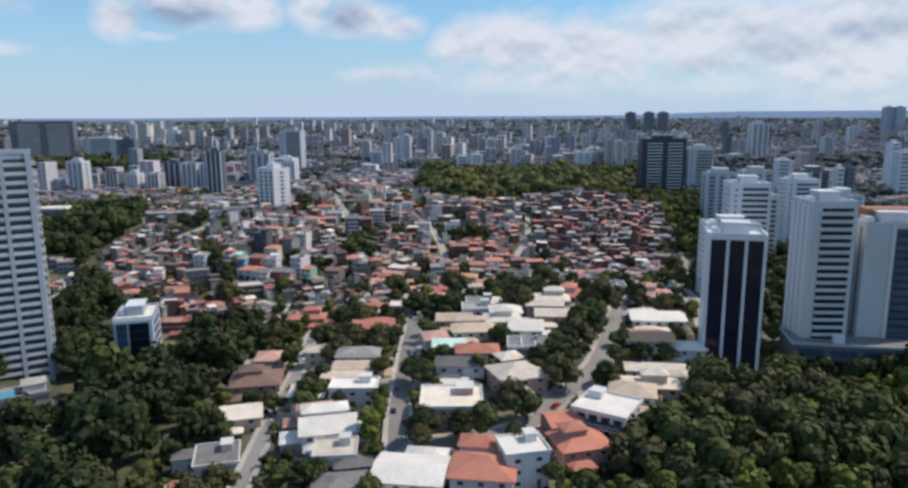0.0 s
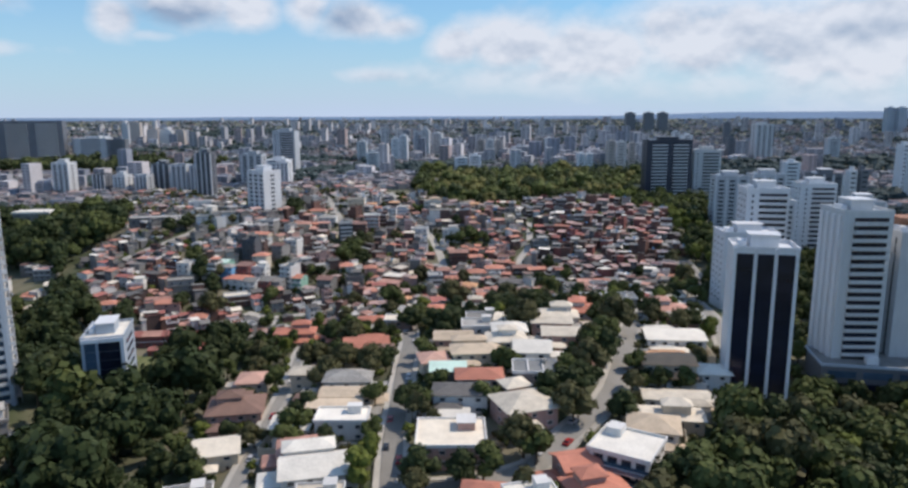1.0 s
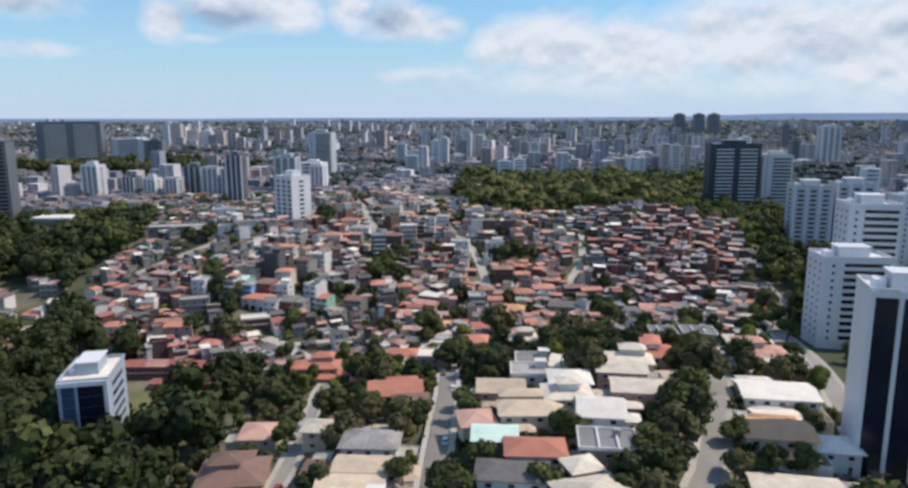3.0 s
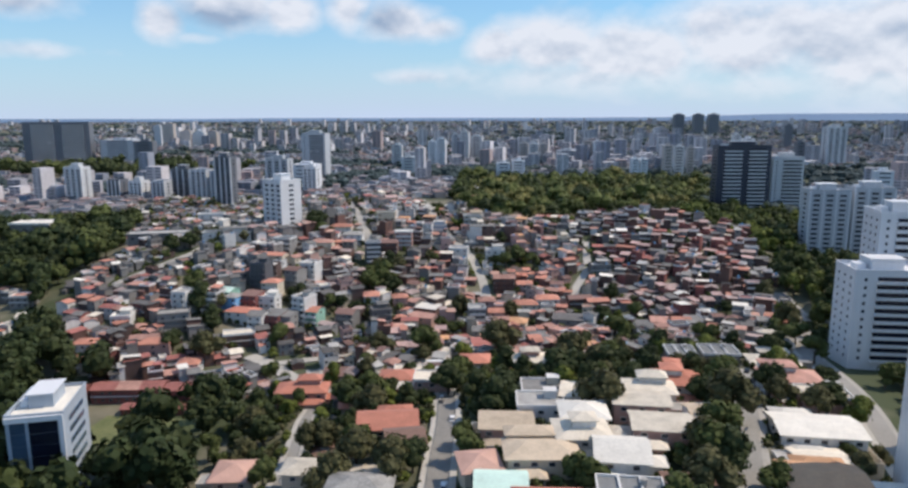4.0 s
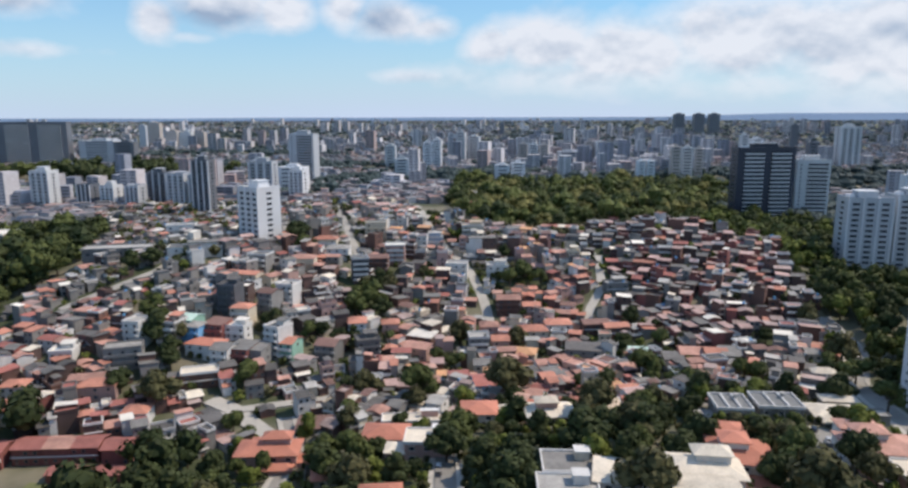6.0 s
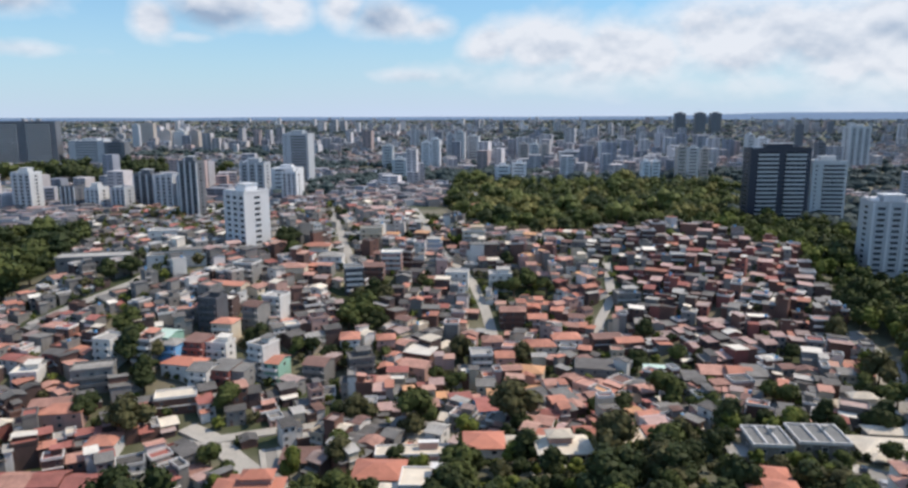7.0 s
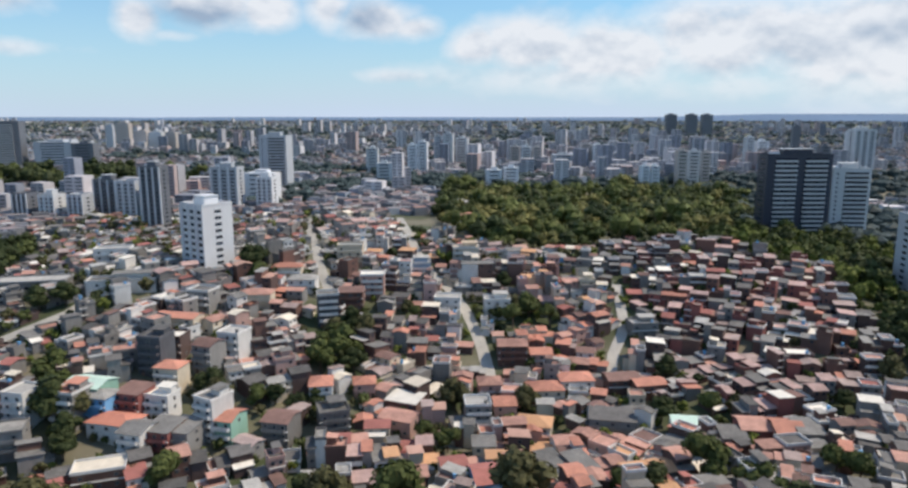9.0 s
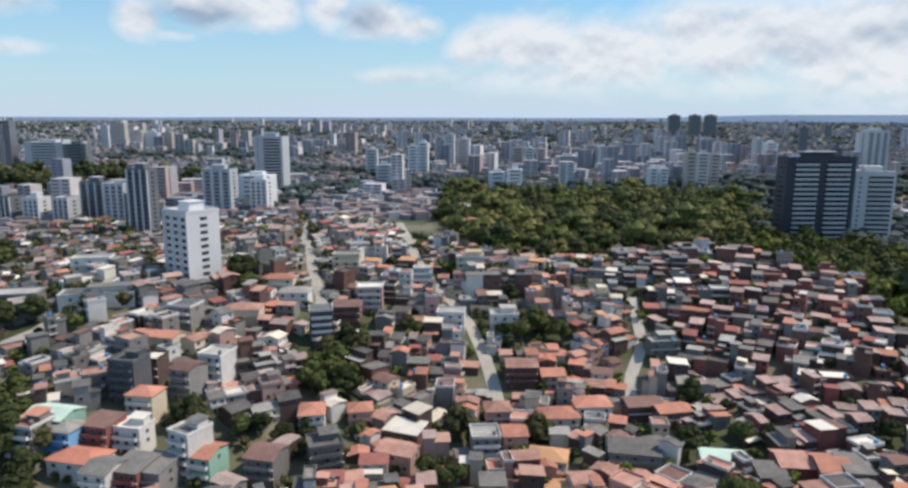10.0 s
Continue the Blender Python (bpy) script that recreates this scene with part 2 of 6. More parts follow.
def ground_material():
    m = material("ground", (0.165, 0.150, 0.105), 0.35, 0.012, 0.12, rough=0.95, bump=0.4)
    t = m.node_tree
    bsdf = t.nodes["Principled BSDF"]
    geo = t.nodes.new("ShaderNodeNewGeometry")
    n = t.nodes.new("ShaderNodeTexNoise")
    n.inputs["Scale"].default_value, n.inputs["Detail"].default_value = 0.02, 6
    t.links.new(geo.outputs["Position"], n.inputs["Vector"])
    r = t.nodes.new("ShaderNodeValToRGB")
    r.color_ramp.elements[0].position, r.color_ramp.elements[1].position = 0.40, 0.56
    t.links.new(n.outputs["Fac"], r.inputs[0])
    mix = t.nodes.new("ShaderNodeMix")
    mix.data_type = "RGBA"
    old = bsdf.inputs["Base Color"].links[0].from_socket
    t.links.new(r.outputs[0], mix.inputs["Factor"])
    t.links.new(old, mix.inputs["A"])
    mix.inputs["B"].default_value = (0.048, 0.064, 0.026, 1)
    t.links.new(mix.outputs["Result"], bsdf.inputs["Base Color"])
    return m


GROUND = ground_material()


# ---- shapes ----
class Shape:
    """Corners and faces gathered for one mesh; set() moves and turns what is added next."""

    def __init__(self):
        self.v, self.f, self.k, self.mats = [], [], [], []
        self.set()

    def set(self, x=0, y=0, z=0, ang=0):
        self.o, self.c, self.s = (x, y, z), math.cos(radians(ang)), math.sin(radians(ang))
        return self

    def slot(self, m):
        if m not in self.mats:
            self.mats.append(m)
        return self.mats.index(m)

    def add(self, pts, faces, m):
        n, k = len(self.v), self.slot(m)
        ox, oy, oz = self.o
        for x, y, z in pts:
            self.v.append((ox + x * self.c - y * self.s, oy + x * self.s + y * self.c, oz + z))
        for q in faces:
            self.f.append(tuple(n + i for i in q))
            self.k.append(k)
        return self

    def box(self, x0, x1, y0, y1, z0, z1, m):
        p = [(x0, y0, z0), (x1, y0, z0), (x1, y1, z0), (x0, y1, z0), (x0, y0, z1), (x1, y0, z1), (x1, y1, z1), (x0, y1, z1)]
        return self.add(p, [(0, 3, 2, 1), (4, 5, 6, 7), (0, 1, 5, 4), (1, 2, 6, 5), (2, 3, 7, 6), (3, 0, 4, 7)], m)

    def ring(self, x0, x1, y0, y1, z0, z1, t, m):
        """Four walls of thickness t round an oblong, in one piece."""
        p = [(x, y, z) for z in (z0, z1) for a, b, c, d in ((x0, x1, y0, y1), (x0 + t, x1 - t, y0 + t, y1 - t)) for x, y in ((a, c), (b, c), (b, d), (a, d))]
        f = []
        for i in range(4):
            k = (i + 1) % 4
            f += [(i, k, 8 + k, 8 + i), (4 + k, 4 + i, 12 + i, 12 + k), (8 + i, 8 + k, 12 + k, 12 + i), (k, i, 4 + i, 4 + k)]
        return self.add(p, f, m)

    def tray(self, x0, x1, y0, y1, z0, z1, t, sink, m, floor):
        """A slab with a raised rim, in one piece; the floor inside lies sink below the rim."""
        p = [(x, y, z) for z, g in ((z0, 0), (z1, 0), (z1, t), (z1 - sink, t)) for x, y in ((x0 + g, y0 + g), (x1 - g, y0 + g), (x1 - g, y1 - g), (x0 + g, y1 - g))]
        f = [(3, 2, 1, 0)]
        for i in range(4):
            k = (i + 1) % 4
            f += [(i, k, 4 + k, 4 + i), (4 + i, 4 + k, 8 + k, 8 + i), (8 + i, 8 + k, 12 + k, 12 + i)]
        self.add(p, f + [(12, 13, 14, 15)], m)
        self.k[-1] = self.slot(floor)
        return self

    def house_body(self, w, d, z0, h, rise, m, mono=False):
        """Walls in one piece, with gable ends or a raised back."""
        a, b = w / 2, d / 2
        if not rise:
            return self.box(-a, a, -b, b, z0, h, m)
        low = [(-a, -b, z0), (a, -b, z0), (a, b, z0), (-a, b, z0)]
        if mono:
            return self.add(low + [(-a, -b, h), (a, -b, h), (a, b, h + rise), (-a, b, h + rise)], [(0, 3, 2, 1), (4, 5, 6, 7), (0, 1, 5, 4), (1, 2, 6, 5), (2, 3, 7, 6), (3, 0, 4, 7)], m)
        return self.add(low + [(-a, -b, h), (a, -b, h), (a, b, h), (-a, b, h), (-a, 0, h + rise), (a, 0, h + rise)],
                        [(0, 3, 2, 1), (0, 1, 5, 4), (2, 3, 7, 6), (1, 2, 6, 9, 5), (3, 0, 4, 8, 7), (4, 5, 9, 8), (6, 7, 8, 9)], m)

    def gable(self, w, d, z, h, over, m, thick=0.22, cx=0, cy=0):
        """Two slopes with the ridge along x, and their thickness."""
        a, b = w / 2 + over, d / 2 + over
        drop = h * over / (d / 2)
        pts = []
        for dz in (0, thick):
            pts += [(cx - a, cy - b, z - drop + dz), (cx + a, cy - b, z - drop + dz), (cx + a, cy, z + h + dz), (cx - a, cy, z + h + dz), (cx + a, cy + b, z - drop + dz), (cx - a, cy + b, z - drop + dz)]
        return self.add(pts, [(1, 0, 3, 2), (2, 3, 5, 4), (6, 7, 8, 9), (9, 8, 10, 11), (0, 1, 7, 6), (4, 5, 11, 10), (1, 2, 8, 7), (2, 4, 10, 8), (3, 0, 6, 9), (5, 3, 9, 11)], m)

    def hip(self, w, d, z, h, over, m, thick=0.22, cx=0, cy=0):
        a, b = w / 2 + over, d / 2 + over
        r = max(a - b, 0.3) if a >= b else 0.3
        s = max(b - a, 0.3) if b > a else 0.0
        top = [(cx - r, cy - s, z + h), (cx + r, cy - s, z + h), (cx + r, cy + s, z + h), (cx - r, cy + s, z + h)]
        low = [(cx - a, cy - b, z), (cx + a, cy - b, z), (cx + a, cy + b, z), (cx - a, cy + b, z)]
        under = [(x, y, zz - thick) for x, y, zz in low]
        faces = [(0, 1, 5, 4), (1, 2, 6, 5), (2, 3, 7, 6), (3, 0, 4, 7), (8, 9, 1, 0), (9, 10, 2, 1), (10, 11, 3, 2), (11, 8, 0, 3), (11, 10, 9, 8)]
        if s:
            faces.append((4, 5, 6, 7))
        return self.add(low + top + under, faces, m)

    def mono(self, w, d, z, h, over, m, thick=0.14):
        """One slope that rises towards +y."""
        a, b = w / 2 + over, d / 2 + over
        p = [(-a, -b, z), (a, -b, z), (a, b, z + h), (-a, b, z + h)]
        return self.add(p + [(x, y, zz + thick) for x, y, zz in p], [(3, 2, 1, 0), (4, 5, 6, 7), (0, 1, 5, 4), (1, 2, 6, 5), (2, 3, 7, 6), (3, 0, 4, 7)], m)

    def tube(self, x, y, z0, z1, r0, r1, m, n=8):
        p = [(x + r * math.cos(2 * math.pi * i / n), y + r * math.sin(2 * math.pi * i / n), z) for z, r in ((z0, r0), (z1, r1)) for i in range(n)]
        return self.add(p, [(i, (i + 1) % n, n + (i + 1) % n, n + i) for i in range(n)] + [tuple(range(n, 2 * n))], m)

    def mesh(self, name):
        me = bpy.data.meshes.new(name)
        me.from_pydata(self.v, [], self.f)
        for m in self.mats:
            me.materials.append(m)
        if len(self.mats) > 1:
            me.polygons.foreach_set("material_index", self.k)
        me.update()
        return me


def part(name, shape, parent, label="", at=None):
    """One mesh object under a thing or part."""
    ob = new(name, shape if isinstance(shape, bpy.types.Mesh) else shape.mesh(name))
    ob.parent = parent
    if at is not None:
        ob.matrix_basis = at
    if label:
        ob["label"] = label
    return ob


def thing(name, x, y, z, ang, label, category, group=""):
    ob = new(name)
    ob.empty_display_size = 1.0
    ob.matrix_basis = pose(x, y, z, 0, 0, ang)
    return tagged(ob, label, category, group)


# ---- ground ----
HILL_K = ((-0.8, -4.1, -3.6, 4.8, 2.2, -4.6, -1.4), (-0.4, -3.7, -5.7, 1.7, 1.4, -8.5, -4.6), (-1.2, -4.7, -6.9, 3.3, 13.9, 1.0, -5.7),
          (-6.0, -5.1, -8.6, -6.5, -2.1, -3.4, 0.3), (-6.9, 10.3, 7.8, -9.9, -13.5, -1.7, -1.2), (-3.8, 4.9, 6.6, -0.4, 6.9, 11.8, -9.2), (1.3, -0.5, 6.5, 4.7, -0.6, 5.6, 1.1))


def height(x, y):
    """The lie of the land: a gentle rise, with soft hills and hollows on it."""
    x, y = np.asarray(x, float), np.asarray(y, float)
    z = np.clip(14 + (y - 300) * 0.026, 8, 33)
    for j, row in enumerate(HILL_K):
        for i, k in enumerate(row):
            z = z + k * np.exp(-((x + 300 - 90 * i) ** 2 + (y - 110 - 90 * j) ** 2) / 11250.0)
    z = z - 15.0 * np.exp(-((x - 130) ** 2 + (y - 252) ** 2) / 900.0)
    z = z + 15.0 * np.exp(-((x + 178) ** 2 + (y - 248) ** 2) / 1700.0)
    r = np.hypot(x, y - 100)
    return z + 58.0 * np.clip((r - 900) / 3900, 0, 1)


def hz(x, y):
    return float(height(x, y))


def spread(lo, hi, step, far, n):
    near = np.arange(lo, hi + 0.1, step)
    grow = np.geomspace(step, far, n)
    return np.concatenate([lo - np.cumsum(grow)[::-1], near, hi + np.cumsum(grow)])


gx, gy = spread(-420, 420, 6, 330, 44), spread(60, 900, 6, 330, 44)
GX, GY = np.meshgrid(gx, gy)
GZ = height(GX, GY)
nx, ny = len(gx), len(gy)
idx = np.arange(nx * ny).reshape(ny, nx)
quads = np.stack([idx[:-1, :-1], idx[:-1, 1:], idx[1:, 1:], idx[1:, :-1]], -1).reshape(-1, 4)
gme = bpy.data.meshes.new("ground")
gme.from_pydata(np.stack([GX, GY, GZ], -1).reshape(-1, 3).tolist(), [], quads.tolist())
gme.materials.append(GROUND)
gme.shade_smooth()
tagged(new("ground", gme), "hilly ground of earth, grass and scrub", "ground", kind="structure")

# far hills that close the horizon; their blue is painted-in haze
hill = Shape()
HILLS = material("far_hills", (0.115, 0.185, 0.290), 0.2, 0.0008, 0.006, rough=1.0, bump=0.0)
for k in range(240):
    pts = []
    for kk in (k, k + 1):
        a = kk * math.tau / 240
        rr = 4680
        h = 105 + 4 * noise.noise((math.sin(a) * 6, math.cos(a) * 6, 0)) + (20 if 0.24 < a < 1.2 else 0) * min(1, abs(a - 0.24) * 7)
        pts += [((rr - 420) * math.sin(a), 120 + (rr - 420) * math.cos(a), 86), (rr * math.sin(a), 120 + rr * math.cos(a), h), ((rr + 220) * math.sin(a), 120 + (rr + 220) * math.cos(a), h - 8)]
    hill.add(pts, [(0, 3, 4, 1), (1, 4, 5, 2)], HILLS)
tagged(new("backdrop", hill.mesh("backdrop")), "low far hills along the horizon, painted in haze blue", "hills", kind="structure")

TAKEN = collections.defaultdict(list)
CELL, REACH = 16.0, 8.0


def free(x, y, r):
    """Is a disc of radius r (at most REACH) clear of all that is taken?"""
    return all((x - a) ** 2 + (y - b) ** 2 > (r + c) ** 2 for a, b, c in TAKEN[math.floor(x / CELL), math.floor(y / CELL)])


def take(x, y, r):
    for i in range(math.floor((x - r - REACH) / CELL), math.floor((x + r + REACH) / CELL) + 1):
        for j in range(math.floor((y - r - REACH) / CELL), math.floor((y + r + REACH) / CELL) + 1):
            TAKEN[i, j].append((x, y, r))


def take_box(x, y, w, d, ang, grow=0.0):
    """Keeps an oblong free of other things by a few discs along it."""
    long, short = max(w, d), min(w, d)
    n = max(1, math.ceil(long / short))
    c, s = (math.cos(radians(ang)), math.sin(radians(ang))) if w >= d else (-math.sin(radians(ang)), math.cos(radians(ang)))
    for i in range(n):
        u = ((i + 0.5) / n - 0.5) * (long - (0 if n > 1 else 0))
        take(x + c * u, y + s * u, short / 2 * 0.95 + grow)


def ribbon(name, line, half, lift, m, label, category, side=0.0):
    """A draped strip along a line of places; side shifts it off the line."""
    pts, dense = [Vector(p) for p in line], []
    for a, b in zip(pts, pts[1:]):
        n = max(1, int((b - a).length / 5))
        dense += [a.lerp(b, i / n) for i in range(n)]
    dense.append(pts[-1])
    sh = Shape()
    rows = []
    for i, p in enumerate(dense):
        q = dense[min(i + 1, len(dense) - 1)] - dense[max(i - 1, 0)]
        nrm = Vector((q.y, -q.x)).normalized()
        l, r = p + nrm * (side - half), p + nrm * (side + half)
        z = max(hz(l.x, l.y), hz(r.x, r.y), hz(p.x, p.y)) + lift
        rows.append((l, r, z))
    for (l0, r0, z0), (l1, r1, z1) in zip(rows, rows[1:]):
        sh.add([(*l0, z0), (*r0, z0), (*r1, z1), (*l1, z1), (*l0, z0 - 1), (*r0, z0 - 1), (*r1, z1 - 1), (*l1, z1 - 1)], [(0, 1, 2, 3), (4, 0, 3, 7), (1, 5, 6, 2)], m)
    tagged(new(name, sh.mesh(name)), label, category, kind="structure")
    return dense


ROADS = [
    (((-15, 140), (-16, 181), (-17.5, 207), (-17.5, 260), (-17.5, 290), (-20, 335), (-24, 372)), 2.9, True),
    (((-17, 181), (-1, 180), (12, 183), (20, 187), (32, 204), (44, 219), (50, 230), (57, 248), (63, 268), (69, 284), (76.5, 308), (84, 325), (92, 340)), 3.1, True),
    (((-53, 140), (-57.5, 170), (-59, 194), (-60.5, 225), (-61, 246), (-63, 280), (-66, 300), (-68.5, 318), (-70, 350), (-80, 376)), 1.8, True),
    (((-5.5, 482), (-7, 495), (-9.5, 510), (-12.5, 522), (-16, 535), (-22, 549), (-32, 565), (-41, 589), (-49, 626), (-61, 701), (-69, 757)), 2.7, False),
    (((44, 486), (48, 500), (55, 515), (57, 524), (58, 534), (60, 556)), 2.4, False),
    (((-79.5, 512), (-81.5, 535), (-85.5, 546), (-92.5, 566), (-100, 595), (-116, 650), (-141, 760)), 2.5, False),
    (((104, 260), (110, 292), (120, 335), (132, 398), (150, 433), (152, 470)), 3.2, True),
    (((-120, 372), (-90, 384), (-60, 396), (-30, 400)), 2.6, False),
    (((-112, 386), (-102, 381), (-95, 375), (-87, 367), (-77, 357)), 3.6, False),
    (((-204, 444), (-184, 470), (-176, 482), (-173, 497), (-171, 515), (-176, 541)), 3.4, False),
]
road_lines = []
for line, half, walks in ROADS:
    dense = ribbon("road", line, half, 0.22, ASPHALT if walks else LANE, "worn grey asphalt street between houses" if walks else "pale worn concrete lane between crowded houses", "road")
    road_lines.append((dense, half))
    if walks:
        for sd in (-1, 1):
            ribbon("pavement", line, 0.9, 0.38, PAVING, "pale concrete pavement along the street", "pavement", sd * (half + 0.9))
    for p in dense[::1]:
        take(p.x, p.y, half + (1.2 if walks else 0.2))
ribbon("road", ((-168, 204), (-158, 211), (-152, 217), (-149, 226), (-147, 240)), 2.8, 0.24, PAVING, "pale paved drive below the curved tower", "road")
ribbon("path", ((-116, 180), (-119, 188), (-123, 199), (-127, 211), (-134, 224), (-136, 238)), 1.8, 0.3, EARTH, "pale earth path through the woods", "path")

# ---- windows and doors that houses share ----
WINDOW = {}


def window_mesh(w, h, trim):
    key = (round(w, 1), round(h, 1), trim.name)
    if key not in WINDOW:
        s = Shape().tray(-w / 2, w / 2, -h / 2, h / 2, -0.02, 0.12, 0.1, 0.06, trim, GLASS[0])
        WINDOW[key] = s.mesh("window")
    return WINDOW[key]


DOOR = Shape().box(-0.5, 0.5, -1.05, 1.05, 0, 0.08, ROOFS["brown"][0]).box(-0.38, 0.38, 0.2, 0.85, 0.08, 0.1, GLASS[0]).mesh("door")


def on_wall(side, u, z, w, d):
    """Where a window sits: side 0 front (-y), 1 right, 2 back, 3 left; u along the wall."""
    if side == 0:
        return pose(u, -d / 2, z, 90, 0, 0)
    if side == 1:
        return pose(w / 2, u, z, 90, 0, 90)
    if side == 2:
        return pose(u, d / 2, z, 90, 0, 180)
    return pose(-w / 2, u, z, 90, 0, -90)


def base_of(x, y, w, d, ang):
    c, s = math.cos(radians(ang)), math.sin(radians(ang))
    zs = [hz(x + c * a - s * b, y + s * a + c * b) for a in (-w / 2, w / 2) for b in (-d / 2, d / 2)]
    return min(zs), max(zs)


WORD = {1: "single-storey", 2: "two-storey", 3: "three-storey", 4: "four-storey", 5: "five-storey", 6: "six-storey"}
ROOFWORD = {"orange": "orange clay-tiled", "brightorange": "bright orange tiled", "salmon": "salmon tiled", "apricot": "apricot tiled", "pink": "dusty pink tiled", "brown": "dark brown tiled",
            "tan": "tan tiled", "cream": "cream tiled", "white": "white-painted", "grey": "grey fibre-cement", "greylight": "pale grey", "darkgrey": "dark grey", "mint": "mint green",
            "greyglass": "slate grey panelled", "red": "brick-red tiled", "rust": "weathered clay", "blush": "dusty pinkish sheet", "mauve": "faded mauve clay"}
WALLWORD = {"white": "white plastered", "cream": "cream plastered", "grey": "grey plastered", "brick": "bare brick", "darkbrick": "dark weathered brick", "pink": "pink plastered", "blue": "blue painted",
            "bluegrey": "blue-grey painted", "green": "green painted", "yellow": "yellow painted", "red": "red painted", "slate": "dark slate-grey", "concrete": "raw concrete"}


# ---- villas ----
def villa(x, y, w, d, st, kind, colour, ang):
    rnd = random.Random(int(x * 131 + y * 17))
    lo, hi = base_of(x, y, w, d, ang)
    z0, h = (lo + hi) / 2, 3.0 * st
    wallkey = rnd.choice(("white", "white", "cream", "cream", "pink", "grey")) if colour not in ("white", "greyglass", "greylight") else ("grey" if colour == "greyglass" else "white")
    colour = "brightorange" if colour == "orange" else colour
    wall, roof = WALLS[wallkey][0], ROOFS[colour][0]
    v = thing("villa", x, y, z0, ang, f"{WORD[st]} {WALLWORD[wallkey]} villa under a {ROOFWORD[colour]} roof", "house", "villas along the tree-lined streets")
    take_box(x, y, w, d, ang, 0.3)
    part("body", Shape().house_body(w, d, -3.5, h, {"gable": d * 0.17, "low": d * 0.09}.get(kind, 0), wall), v)
    r = Shape()
    if kind == "hip":
        r.hip(w, d, h + 0.15, min(w, d) * 0.20, 0.9, roof)
        part("roof", r, v, f"{ROOFWORD[colour]} hipped roof")
    elif kind == "gable":
        r.gable(w, d, h + 0.02, d * 0.17, 0.8, roof)
        part("roof", r, v, f"{ROOFWORD[colour]} gabled roof")
    elif kind == "low":
        r.gable(w, d, h + 0.02, d * 0.09, 0.7, roof)
        part("roof", r, v, f"{ROOFWORD[colour]} low-pitched roof")
    else:
        r.tray(-w / 2 - 0.4, w / 2 + 0.4, -d / 2 - 0.4, d / 2 + 0.4, h - 0.02, h + 0.9, 0.35, 0.5, WALLS["white"][0], roof)
        part("roof", r, v, f"flat {ROOFWORD[colour]} roof with a white parapet")
        if colour == "greyglass":
            for u in (-0.17, 0.17):
                part("roof_beam", Shape().box(u * w - 0.25, u * w + 0.25, -d / 2, d / 2, h + 0.42, h + 1.0, WALLS["white"][0]), v, "white roof beam")
        else:
            part("stair_head", Shape().box(w * 0.1, w * 0.36, d * 0.05, d * 0.38, h + 0.42, h + 2.6, wall).box(w * 0.08, w * 0.38, d * 0.03, d * 0.40, h + 2.6, h + 2.8, WALLS["white"][0]), v)
    if w * d > 135 and y > 170 and kind in ("hip", "low") and rnd.random() < 0.55:
        uw, ud, ux, uy = w * 0.46, d * 0.46, rnd.uniform(-0.15, 0.15) * w, rnd.uniform(0.0, 0.15) * d
        upper = part("upper_floor", Shape().box(ux - uw / 2, ux + uw / 2, uy - ud / 2, uy + ud / 2, h, h + 3.4, wall), v)
        part("upper_roof", Shape().hip(uw, ud, h + 3.5, uw * 0.2, 0.6, roof, cx=ux, cy=uy), upper)
    if rnd.random() < 0.6 and free(x - w / 2 - 3, y - d / 2 - 3, 0) and free(x + w / 2 + 3, y - d / 2 - 3, 0):
        part("garden_wall", Shape().ring(-w / 2 - 2.6, w / 2 + 2.6, -d / 2 - 4.2, d / 2 + 2.4, -4, 1.7, 0.2, WALLS[rnd.choice(("white", "cream", "grey"))][0]), v)
    # wing with a roof of its own
    if w * d > 118 and kind != "flat":
        ww, wd, wh, u = w * 0.46, d * 0.5, max(3.0, h - 3.0) if st > 1 else 2.7, rnd.choice((-1, 1)) * w * 0.22
        wing = part("wing", Shape().box(u - ww / 2, u + ww / 2, -d / 2 - wd * 0.7, -d / 2 - 0.01, -3.5, wh, wall), v)
        part("wing_roof", Shape().hip(ww, wd * 0.75, wh + 0.15, ww * 0.16, 0.6, roof, cx=u, cy=-d / 2 - wd * 0.36), wing)
    # rear range, half a storey up or down
    if w * d > 165 and kind != "flat":
        rw, rd, rh, u = w * rnd.uniform(0.5, 0.72), d * 0.5, h + rnd.choice((-1.4, 1.3, 1.6)), rnd.choice((-1, 1)) * w * 0.13
        rear = part("rear_range", Shape().box(u - rw / 2, u + rw / 2, d / 2 + 0.01, d / 2 + rd, -3.5, rh, wall), v)
        part("rear_roof", Shape().hip(rw, rd, rh + 0.15, rd * 0.24, 0.6, roof, cx=u, cy=d / 2 + rd / 2), rear)
    side = rnd.choice((-1, 1))
    aw, ad, ah = rnd.uniform(4, 6.5), rnd.uniform(5, 8), rnd.uniform(2.5, 3.2)
    ax, ay = side * (w / 2 + aw / 2 + 0.02), rnd.uniform(-0.2, 0.25) * d
    px, py = x + ax * math.cos(radians(ang)) - ay * math.sin(radians(ang)), y + ax * math.sin(radians(ang)) + ay * math.cos(radians(ang))
